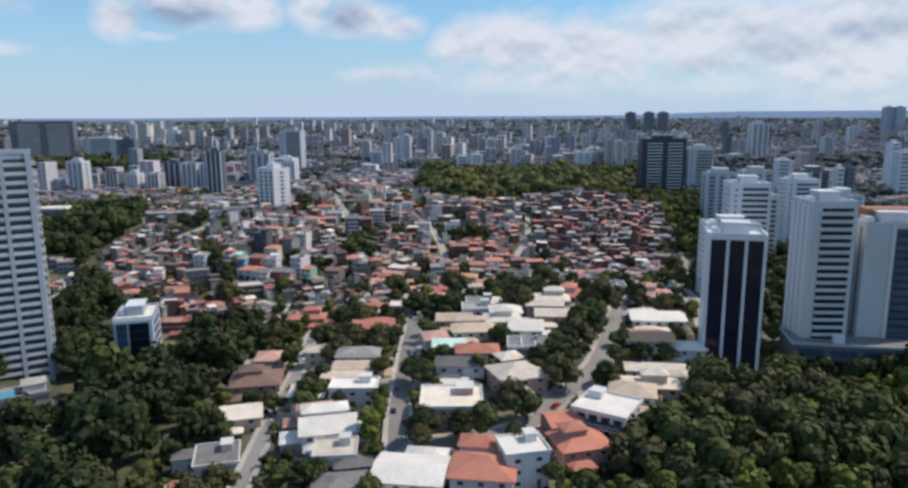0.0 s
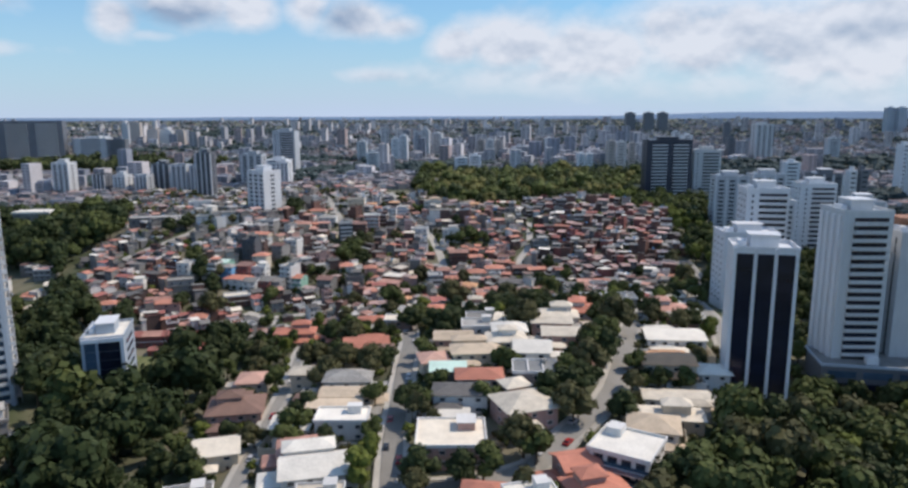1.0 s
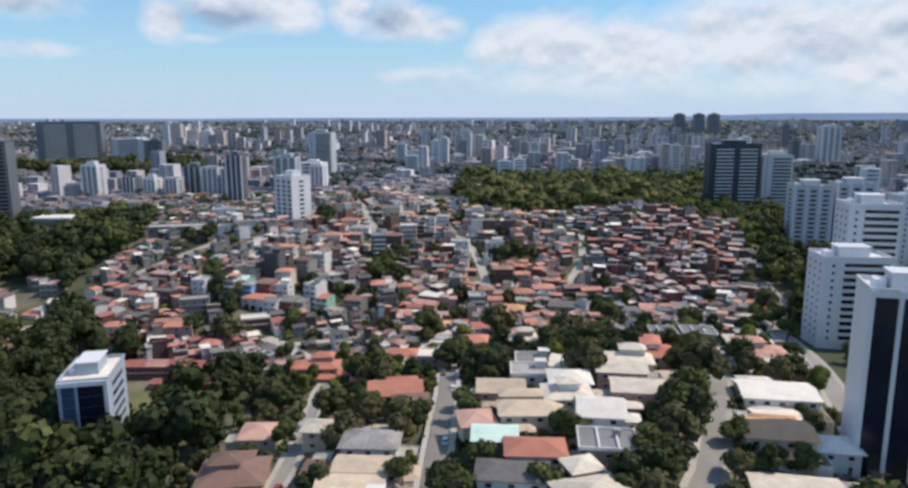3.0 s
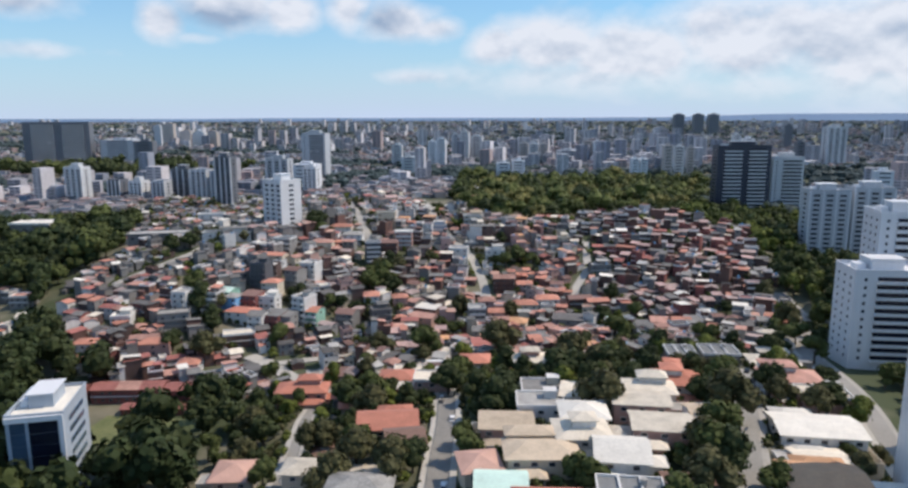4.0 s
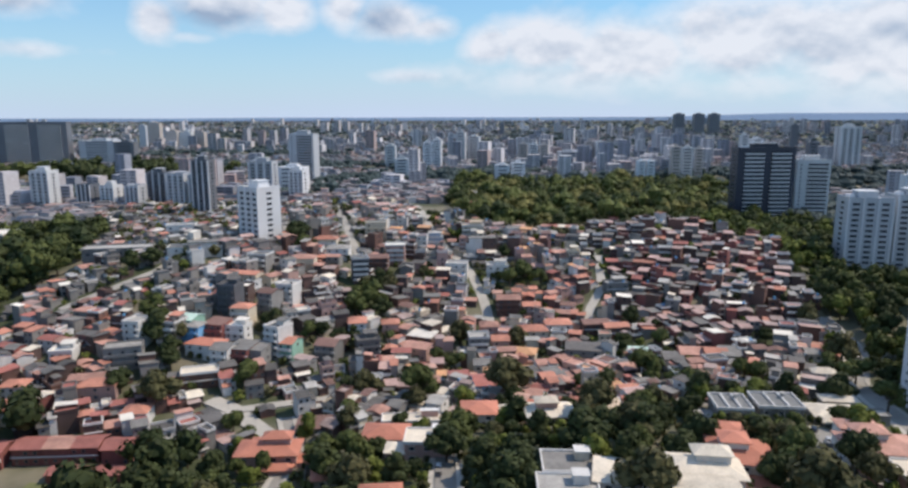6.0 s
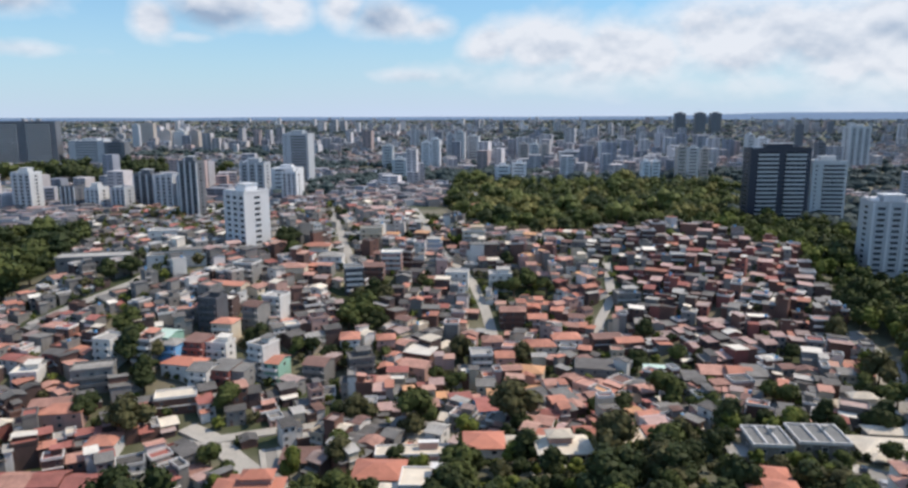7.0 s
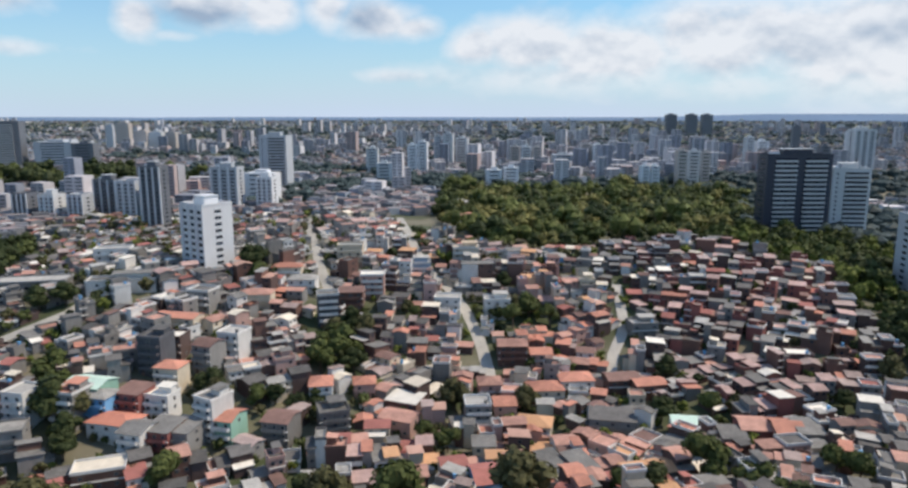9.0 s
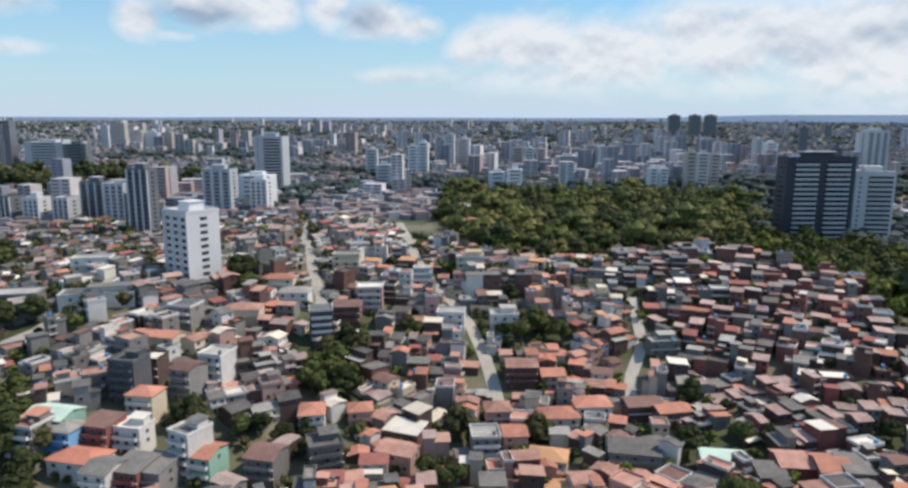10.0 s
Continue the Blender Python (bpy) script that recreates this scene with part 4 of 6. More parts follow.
# podium under the towers by the woods
take_box(168, 269, 62, 20, -12, 1)
pod = thing("podium", 168, 269, 1, -12, "low grey podium block with pale roofs under the towers", "building")
part("body", Shape().box(-31, 31, -11, 9, -16, 15.5, TOWER["slate"]), pod)
part("roof", Shape().tray(-31.4, 31.4, -11.4, 9.4, 15.5, 16.5, 0.4, 0.7, TOWER["cool"], ROOFS["grey"][0]), pod)
for u in (-24, -12, 0, 12, 24):
    part("window", glazing_cache(9.6, 2.6, BLUEGLASS), pod, at=pose(u, -11, 12.6, 90, 0, 0))
    part("window", glazing_cache(9.6, 2.6, DARKGLASS), pod, at=pose(u, -11, 8.0, 90, 0, 0))
part("skylight", Shape().box(-15, -11, -8, -5, 15.8, 18.6, TOWER["white"]), pod, "white skylight")
part("terrace", Shape().tray(4, 24, -17, -11.02, -16, 10.5, 0.3, 0.7, TOWER["cool"], ROOFS["greylight"][0]), pod)

# garage deck with a pool below the curved tower
deck = thing("pool_deck", -160, 235, hz(-160, 235), 33, "pale podium deck with a small blue pool", "deck")
part("body", Shape().box(-17, 12, -7, 7, -10, 3, WALLS["grey"][0]), deck)
part("top", Shape().tray(-17.5, 12.5, -7.5, 7.5, 2.98, 4.2, 0.4, 0.9, WALLS["grey"][0], ROOFS["greylight"][0]), deck)
part("pool", Shape().box(-10, 2, -4, 2, 3.28, 3.5, WATER), deck, "blue pool water")
part("pavilion", Shape().box(4, 11, -3, 4, 3.28, 6.0, WALLS["white"][0]).box(3.4, 11.6, -3.6, 4.6, 6.0, 6.3, ROOFS["greylight"][0]), deck)
take_box(-160, 235, 30, 14, 33, 2)

# white-roofed hall and the long low school on the far slope
hall = thing("hall", -344, 592, hz(-344, 592), 4, "low hall with a bright white flat roof", "building")
part("body", Shape().box(-14, 14, -9, 9, -3, 11, WALLS["grey"][0]), hall)
part("roof", Shape().tray(-15, 15, -10, 10, 10.98, 12.4, 0.3, 0.3, ROOFS["white"][0], ROOFS["white"][0]), hall)
take(-344, 592, 15)
school = thing("school", -208, 506, hz(-208, 506), 14, "long low grey-roofed school above the woods", "building")
part("body", Shape().box(-17, 17, -6, 6, -4, 7, WALLS["grey"][0]), school)
part("roof", Shape().tray(-17.6, 17.6, -6.6, 6.6, 6.98, 8.0, 0.3, 0.6, WALLS["grey"][0], ROOFS["greylight"][0]), school)
for u in range(-14, 15, 4):
    part("window", window_mesh(2.2, 1.4, WALLS["grey"][0]), school, at=pose(u, -6, 4.8, 90, 0, 0))
take_box(-208, 506, 34, 13, 14, 1)
shed = thing("park_shed", 67, 775, hz(67, 775), 9, "long low pale shed among the trees of the park", "shed")
part("body", Shape().box(-30, 30, -4, 4, -4, 7.5, WALLS["concrete"][0]), shed)
part("roof", Shape().hip(60, 8, 7.6, 1.4, 0.8, ROOFS["greylight"][0]), shed)
take_box(67, 775, 60, 9, 9, 1)
for px, py, pw, roofkey, word in ((-10, 733, 22, "orange", "orange-tiled"), (-28, 826, 26, "greylight", "pale-roofed")):
    lodge = thing("park_lodge", px, py, hz(px, py), 6, f"{word} low lodge among the trees of the park", "house")
    part("body", Shape().box(-pw / 2, pw / 2, -5, 5, -4, 6, WALLS["cream"][0]), lodge)
    part("roof", Shape().hip(pw, 10, 6.1, 2.2, 0.8, ROOFS[roofkey][0]), lodge)
    take_box(px, py, pw, 10, 6, 1)


# ---- hillside houses ----
def hut(s, w, d, h, wall, roof):
    s.box(-w * 0.1, w * 0.4, -d * 0.02, d * 0.4, h - 0.1, h + 2.4, wall)
    a, b, c, e = -w * 0.16, w * 0.46, -d * 0.12, d * 0.46
    return s.add([(a, c, h + 2.3), (b, c, h + 2.3), (b, e, h + 2.75), (a, e, h + 2.75), (a, c, h + 2.42), (b, c, h + 2.42), (b, e, h + 2.87), (a, e, h + 2.87)],
                 [(3, 2, 1, 0), (4, 5, 6, 7), (0, 1, 5, 4), (1, 2, 6, 5), (2, 3, 7, 6), (3, 0, 4, 7)], roof)


def lean_to(a, b, w, d, h, chance, wall, roof):
    """A lower room against the front or a side, under a sheet roof of its own."""
    top = h * (0.45 + 0.4 * (chance * 7 % 1))
    if chance < 0.55:
        x0, x1, y0, y1 = -w * 0.5, -w * 0.5 + w * (0.4 + 0.5 * (chance * 13 % 1)), -d / 2 - 2.4, -d / 2 + 0.02
    else:
        x0, x1, y0, y1 = (w / 2 - 0.02, w / 2 + 2.2, -d * 0.4, d * 0.3)
    a.box(x0, x1, y0, y1, -2.0, top, wall)
    p = [(x0 - 0.3, y0 - 0.4, top - 0.1), (x1 + 0.3, y0 - 0.4, top - 0.1), (x1 + 0.3, y1, top + 0.35), (x0 - 0.3, y1, top + 0.35)]
    b.add(p + [(u, q, z + 0.12) for u, q, z in p], [(3, 2, 1, 0), (4, 5, 6, 7), (0, 1, 5, 4), (1, 2, 6, 5), (2, 3, 7, 6), (3, 0, 4, 7)], roof)


def top_of(s, kind, w, d, h, wall, rim, roof):
    """Puts a roof of the kind on a volume of w by d whose walls end at h."""
    if kind == "gable":
        return s.gable(w, d, h + 0.02, d * 0.14, 0.45, roof, 0.16)
    if kind == "mono":
        return s.mono(w, d, h + 0.05, d * 0.08, 0.4, roof)
    if kind == "hip":
        return s.hip(w, d, h + 0.14, min(w, d) * 0.2, 0.45, roof, 0.16)
    return s.tray(-w / 2 - 0.15, w / 2 + 0.15, -d / 2 - 0.3, d / 2 + 0.15, h - 0.02, h + 0.9, 0.25, 0.75, rim, roof)


def house(x, y, ang, w, d, st, kind, colour, wallkey, back=None, plain=False):
    """A hillside house as a thing with parts, or gathered into the mass shape back; many have a second volume at another height."""
    lo, hi = base_of(x, y, w, d, ang)
    mass = back is not None
    k = 1 if mass else 0
    wall, roof = WALLS[wallkey][k], ROOFS[colour][k]
    h = (hi - lo) * 0.5 + 2.7 * st - 0.2
    rnd = random.Random(int(x * 977 + y * 31))
    rim = WALLS["white"][k] if rnd.random() < 0.5 else wall
    banded = rnd.random() < (0.8 if plain else 0.45) and wallkey != "slate"
    extra = rnd.random()
    second = ROOFS[rnd.choice(("grey", "greylight", "rust", "blush", "white", "salmon", "darkgrey", "orange", colour))][k]
    wall2 = WALLS[rnd.choice((wallkey, wallkey, "concrete", "brick", "white", "grey"))][k]
    split = 0.0 if plain or w < 5.6 or rnd.random() > 0.55 else rnd.choice((0.38, 0.45, 0.55))
    side = rnd.choice((-1, 1))
    h2 = max(2.3, h + rnd.choice((-2.6, -1.3, -0.8, 1.2, 2.4)))
    kind2 = rnd.choice(("mono", "flat", "mono", kind))
    w1, u1 = w * (1 - split), -side * w * split / 2
    w2, u2 = w * split, side * w * (1 - split) / 2
    c, q = math.cos(radians(ang)), math.sin(radians(ang))
    rise = {"gable": d * 0.14, "mono": d * 0.08}

    def at(sh, u):
        return sh.set(x + c * u, y + q * u, lo, ang) if mass else sh.set(u)

    body = at(back if mass else Shape(), u1)
    body.house_body(w1, d, -2.0, h, rise.get(kind, 0), wall, kind == "mono")
    top = body if mass else at(Shape(), u1)
    top_of(top, kind, w1, d, h, wall, rim, roof)
    body2, top2 = (body, body) if mass else (Shape(), Shape())
    if split:
        at(body2, u2).house_body(w2, d * 0.9, -2.0, h2, rise.get(kind2, 0) * 0.9, wall2, kind2 == "mono")
        top_of(at(top2, u2), kind2, w2, d * 0.9, h2, wall2, rim, second)
    at(body, 0)
    at(top, 0)
    n = 2 if w < 8.5 else 3

    def opening(u):
        """No window where the lower half of the house has no wall."""
        return not split or (u - u1) * side < w1 / 2

    if mass:
        if extra < 0.4 and kind == "flat" and not split:
            hut(body, w, d, h, wall, roof)
        elif extra < 0.6 and kind == "flat":
            body.tube(u1 + w1 * 0.2, d * 0.2, h - 0.3, h + 1.7, 0.6, 0.65, WALLS["blue" if extra < 0.5 else "grey"][1], 6)
        if 0.3 < extra < 0.75:
            lean_to(body, body, w, d, h, extra, wall, second)
        if extra > 0.75:
            body.box(u1 - w1 / 2, u1 + w1 / 2, -d / 2 - 1.1, -d / 2 + 0.01, h - 2.85, h - 2.7, rim).box(u1 - w1 / 2, u1 + w1 / 2, -d / 2 - 1.1, -d / 2 - 1.0, h - 2.7, h - 1.8, rim)
        for lev in range(st):
            zc = h - 2.8 * lev - 1.35
            if banded and lev:
                body.box(u1 - w1 / 2 - 0.1, u1 + w1 / 2 + 0.1, -d / 2 - 0.45, -d / 2 + 0.01, zc + 1.3, zc + 1.6, WALLS["white"][1])
            for i in range(n):
                u = ((i + 0.5) / n - 0.5) * w
                if rnd.random() < 0.8 and opening(u):
                    body.box(u - 0.55, u + 0.55, -d / 2 - 0.06, -d / 2 + 0.01, zc - 0.55, zc + 0.55, GLASS[1])
            if rnd.random() < 0.7 and not split:
                body.box(w / 2 - 0.01, w / 2 + 0.06, -0.6, 0.6, zc - 0.5, zc + 0.5, GLASS[1])
                body.box(-w / 2 - 0.06, -w / 2 + 0.01, -0.6, 0.6, zc - 0.5, zc + 0.5, GLASS[1])
        return None
    v = thing("brick_house" if "brick" in wallkey else "plastered_house", x, y, lo, ang, f"{WORD[st]} {WALLWORD[wallkey]} house with a {ROOFWORD[colour]} roof", "house", "crowded houses on the slope")
    part("body", body, v)
    top_ob = part("roof", top, v)
    if split:
        part("annex_roof", top2, part("annex", body2, v, "lower half" if h2 < h else "raised half"))
    if extra < 0.4 and kind == "flat" and not split:
        part("roof_room", hut(Shape(), w, d, h, wall, roof), top_ob, "small rooftop room under a lean-to sheet")
    if 0.3 < extra < 0.75 and not plain:
        a, b = Shape(), Shape()
        lean_to(a, b, w, d, h, extra, wall, second)
        part("lean_to_roof", b, part("lean_to", a, v, "low lean-to against the house"), "sheet roof of the lean-to")
    if plain and st > 2:
        for lev in range(1, st):
            zb = h - 2.8 * lev
            part("balcony", Shape().tray(-w * 0.44, w * 0.44, -d / 2 - 1.3, -d / 2 - 0.46 if banded else -d / 2 + 0.01, zb - 0.12, zb + 0.85, 0.12, 0.75, rim, WALLS["concrete"][0]), v, "shallow balcony with a solid parapet")
    elif extra > 0.75 and st > 1:
        part("balcony", Shape().tray(u1 - w1 / 2, u1 + w1 / 2, -d / 2 - 1.1, -d / 2 + 0.01, h - 2.85, h - 1.8, 0.1, 0.9, rim, WALLS["concrete"][0]), v)
    trim = WALLS["concrete"][0] if "brick" in wallkey else WALLS["grey"][0]
    for lev in range(st):
        zc = h - 2.8 * lev - 1.35
        if banded and lev:
            part("floor_band", Shape().box(u1 - w1 / 2 - 0.1, u1 + w1 / 2 + 0.1, -d / 2 - 0.45, -d / 2 + 0.01, zc + 1.3, zc + 1.6, WALLS["white"][0]), v, "white slab edge between storeys")
        for i in range(n):
            u = ((i + 0.5) / n - 0.5) * w
            if not opening(u):
                continue
            if lev == st - 1 and i == 0:
                part("door", DOOR, v, at=on_wall(0, u, zc - 0.25, w, d))
            elif rnd.random() < 0.7:
                part("window", window_mesh(1.2, 1.1, trim), v, at=on_wall(0, u, zc, w, d))
        if rnd.random() < 0.3 and not split:
            part("window", window_mesh(1.2, 1.1, trim), v, at=on_wall(3 if x > 0 else 1, 0, zc, w, d))
    if rnd.random() < 0.35 and kind == "flat":
        part("water_tank", Shape().tube(u1 + w1 * 0.3, -d * 0.25, h + 0.1, h + 1.5, 0.55, 0.65, WALLS["blue" if rnd.random() < 0.4 else "grey"][0]), top_ob, "round rooftop water tank")
    return v


def landmark(x, y, ang, w, d, st, kind, colour, wallkey):
    house(x, y, ang, w, d, st, kind, colour, wallkey, plain=True)
    take_box(x, y, w, d, ang)


landmark(-96, 423, -28, 8, 9, 5, 'flat', 'grey', 'white')
landmark(-133, 424, -12, 9, 8, 3, 'hip', 'greylight', 'blue')
landmark(-139, 429, -12, 13, 10, 3, 'gable', 'mint', 'green')
landmark(-124, 428, -12, 9, 9, 3, 'mono', 'rust', 'red')
landmark(-115, 428, -12, 9, 7, 3, 'flat', 'white', 'white')
landmark(-125, 417, -12, 15, 9, 2, 'hip', 'brightorange', 'white')
landmark(-126, 450, -10, 9, 9, 5, 'flat', 'darkgrey', 'slate')
landmark(-103, 465, -15, 9, 9, 4, 'flat', 'greylight', 'white')
landmark(-109, 455, -20, 8, 9, 4, 'gable', 'rust', 'grey')
landmark(-118, 443, -8, 9, 8, 3, 'hip', 'orange', 'cream')
landmark(-124, 460, -5, 9, 8, 3, 'flat', 'white', 'darkbrick')
landmark(-75, 503, 15, 9, 8, 5, 'flat', 'grey', 'slate')
landmark(-68, 521, 5, 11, 9, 3, 'mono', 'rust', 'brick')
landmark(-67, 449, 10, 8, 10, 3, 'hip', 'orange', 'white')
landmark(-53, 459, 10, 8, 8, 2, 'hip', 'orange', 'pink')
landmark(-60, 434, 20, 10, 9, 3, 'flat', 'grey', 'concrete')
landmark(-37, 452, -20, 12, 9, 2, 'mono', 'white', 'brick')
landmark(-38, 440, -20, 12, 9, 2, 'gable', 'salmon', 'pink')
landmark(-91, 422, -12, 7, 10, 3, 'gable', 'orange', 'green')
landmark(-75, 425, -12, 9, 10, 3, 'gable', 'rust', 'concrete')
landmark(-115, 411, -12, 8, 10, 3, 'gable', 'grey', 'white')
landmark(-108, 413, -12, 9, 10, 3, 'mono', 'grey', 'red')
landmark(-102, 414, -12, 8, 10, 3, 'mono', 'grey', 'grey')
landmark(-11, 445, 5, 9, 9, 4, 'flat', 'greylight', 'concrete')
landmark(4, 496, 3, 12, 10, 3, 'gable', 'salmon', 'brick')
landmark(16, 495, 3, 9, 9, 2, 'gable', 'orange', 'pink')
landmark(15, 469, 5, 14, 10, 2, 'hip', 'orange', 'cream')
landmark(-1, 457, 5, 8, 9, 2, 'gable', 'orange', 'pink')
landmark(9, 443, -12, 12, 9, 2, 'hip', 'apricot', 'cream')
landmark(-6, 471, 5, 9, 9, 2, 'hip', 'salmon', 'pink')
landmark(28, 476, 5, 13, 10, 2, 'hip', 'orange', 'white')
landmark(46, 475, 8, 13, 9, 2, 'gable', 'rust', 'brick')
landmark(55, 470, 12, 12, 8, 2, 'gable', 'orange', 'brick')
landmark(62, 439, -8, 13, 9, 2, 'gable', 'mint', 'white')
landmark(37, 447, -10, 16, 10, 2, 'mono', 'darkgrey', 'grey')
landmark(63, 513, 8, 12, 8, 2, 'flat', 'greylight', 'concrete')
landmark(33, 586, 0, 11, 9, 2, 'hip', 'greylight', 'blue')
landmark(81, 434, -5, 10, 11, 2, 'gable', 'salmon', 'red')
landmark(90, 430, -5, 9, 12, 2, 'gable', 'orange', 'brick')
landmark(96, 428, -5, 8, 11, 2, 'mono', 'grey', 'grey')
landmark(116, 480, -8, 10, 8, 2, 'flat', 'white', 'darkbrick')
landmark(72, 428, -5, 8, 9, 2, 'mono', 'grey', 'concrete')
landmark(-16, 584, 3, 14, 9, 4, 'flat', 'tan', 'cream')
landmark(-1, 532, 3, 12, 9, 3, 'flat', 'greylight', 'white')
landmark(-24, 530, -3, 12, 9, 3, 'flat', 'greylight', 'white')
landmark(-41, 564, 3, 14, 9, 3, 'flat', 'greylight', 'bluegrey')
landmark(-76, 569, 3, 13, 9, 4, 'flat', 'greylight', 'cream')
landmark(-60, 536, 3, 11, 9, 4, 'flat', 'white', 'pink')
landmark(-92, 530, 0, 13, 9, 2, 'hip', 'greylight', 'white')
landmark(-102, 541, 3, 14, 8, 2, 'hip', 'orange', 'cream')
landmark(-194, 555, 14, 17, 9, 3, 'flat', 'greylight', 'white')
landmark(-165, 506, 14, 28, 10, 2, 'flat', 'grey', 'white')
landmark(-126, 496, -12, 10, 9, 3, 'flat', 'darkgrey', 'grey')
landmark(-129, 478, -12, 17, 8, 2, 'gable', 'orange', 'cream')
landmark(-107, 507, 3, 14, 9, 2, 'hip', 'salmon', 'cream')
landmark(-167, 345, 5, 9, 9, 2, 'gable', 'red', 'red')
landmark(-156, 348, 5, 9, 9, 2, 'gable', 'red', 'red')
landmark(-147, 349, 5, 9, 9, 2, 'gable', 'salmon', 'red')
landmark(-138, 350, 5, 9, 9, 2, 'gable', 'red', 'red')
landmark(-127, 349, 5, 9, 9, 2, 'gable', 'red', 'red')
landmark(-138, 338, 5, 12, 6, 1, 'gable', 'red', 'red')
landmark(-123, 338, 5, 12, 6, 1, 'gable', 'red', 'red')
landmark(-176, 369, 8, 12, 10, 2, 'hip', 'orange', 'cream')
landmark(-132, 370, 8, 9, 9, 2, 'hip', 'orange', 'white')
landmark(-184, 382, 8, 9, 8, 2, 'hip', 'orange', 'white')
landmark(-160, 388, 15, 12, 8, 2, 'gable', 'salmon', 'grey')
landmark(-179, 405, 12, 9, 9, 2, 'flat', 'white', 'white')
landmark(-66, 366, 5, 14, 9, 1, 'mono', 'rust', 'grey')
landmark(-120, 397, 20, 14, 8, 2, 'flat', 'cream', 'brick')
landmark(-154, 385, 12, 14, 9, 2, 'hip', 'orange', 'pink')
landmark(-154, 405, 20, 14, 9, 3, 'flat', 'greylight', 'grey')
landmark(-141, 421, -12, 9, 9, 4, 'flat', 'orange', 'concrete')
landmark(-155, 419, -12, 8, 9, 4, 'flat', 'greylight', 'white')
landmark(-9, 404, 12, 8, 12, 2, 'gable', 'red', 'blue')
landmark(-19, 412, 14, 8, 7, 2, 'gable', 'red', 'cream')
landmark(2, 412, 20, 7, 11, 2, 'mono', 'salmon', 'pink')
landmark(11, 414, 24, 7, 10, 2, 'mono', 'grey', 'concrete')
landmark(20, 412, 24, 7, 11, 2, 'mono', 'grey', 'brick')


SLOPE = ((-205, 404), (-236, 452), (-214, 486), (-255, 545), (-268, 620), (-330, 690), (-345, 760), (-120, 765), (-62, 700), (-45, 648), (0, 612), (40, 604), (118, 618), (166, 560), (156, 470), (144, 440),
         (118, 396), (104, 372), (30, 376), (-24, 372), (-60, 352), (-100, 352), (-178, 360))


def inside(x, y, poly):
    hit = False
    for (ax, ay), (bx, by) in zip(poly, poly[1:] + poly[:1]):
        if (ay > y) != (by > y) and x < (bx - ax) * (y - ay) / (by - ay) + ax:
            hit = not hit
    return hit


GREEN = []
GREEN += [(-63, 479, 8.0), (-70, 486, 8.0), (-59, 495, 8.0), (-59, 471, 8.0), (-54, 511, 5.0), (-38, 519, 6.0), (-43, 524, 5.0), (7, 532, 7.0), (3, 555, 7.0), (13, 520, 5.0), (-1, 526, 6.0), (-113, 527, 8.0), (-74, 440, 6.0), (-82, 443, 6.0), (-68, 444, 6.0), (-100, 438, 7.0), (-106, 440, 7.0), (-138, 412, 7.0), (-151, 429, 9.0), (-139, 420, 8.0), (-135, 404, 7.0), (64, 455, 5.0), (73, 442, 5.0), (47, 440, 5.0), (82, 453, 5.0), (118, 447, 6.0), (18, 449, 5.0), (7, 458, 6.0), (-20, 457, 6.0), (20, 438, 5.0)]
GREEN += [(-28, 431, 7.0), (-21, 428, 7.0), (-69, 488, 8.0), (-61, 394, 7.0), (-30, 393, 8.0), (-34, 381, 7.0), (-52, 359, 8.0), (-54, 324, 9.0), (-44, 310, 9.0), (-17, 343, 9.0), (-19, 324, 9.0), (-3, 292, 9.0), (-9, 310, 8.0), (2, 384, 7.0), (17, 315, 10.0), (25, 322, 9.0), (34, 320, 9.0), (41, 330, 8.0), (27, 285, 10.0), (66, 378, 7.0), (67, 306, 8.0), (63, 280, 11.0), (64, 291, 9.0), (113, 372, 8.0), (130, 394, 9.0), (123, 361, 9.0), (141, 378, 9.0), (64, 313, 7.0), (83, 296, 7.0), (126, 410, 7.0)]
GREEN += [(-91, 337, 6.0), (-112, 339, 6.0), (-85, 311, 8.0), (-87, 353, 6.0), (-78, 302, 8.0), (-87, 317, 8.0), (-46, 228, 8.0), (-52, 284, 8.0), (-41, 269, 9.0), (-30, 258, 9.0), (-46, 256, 9.0), (-25, 229, 7.0), (-14, 222, 8.0), (-11, 218, 8.0), (10, 220, 7.0), (50, 253, 10.0), (56, 269, 9.0), (36, 232, 8.0), (28, 220, 8.0), (39, 226, 8.0), (34, 209, 9.0), (45, 240, 9.0), (61, 245, 6.0), (56, 229, 6.0), (49, 212, 7.0), (88, 259, 6.0), (98, 297, 8.0), (32, 320, 9.0)]
GREEN += [(20, 311, 9.0), (-16, 327, 9.0), (0, 300, 9.0), (-47, 216, 9.0), (-48, 205, 8.0), (-10, 216, 7.0), (-9, 181, 8.0), (7, 182, 8.0), (2, 181, 7.0), (18, 192, 9.0), (21, 189, 8.0), (35, 225, 8.0), (41, 230, 8.0), (48, 256, 9.0), (53, 251, 9.0), (-22, 171, 6.0), (-39, 162, 7.0), (-45, 163, 7.0), (-34, 165, 6.0), (-61, 165, 7.0), (-60, 216, 6.0), (36, 212, 6.0), (48, 213, 6.0), (-10, 177, 6.0), (25, 157, 6.0), (72, 199, 6.0), (-157, 437, 9), (-146, 419, 11), (-127, 378, 11), (-67, 475, 12)]
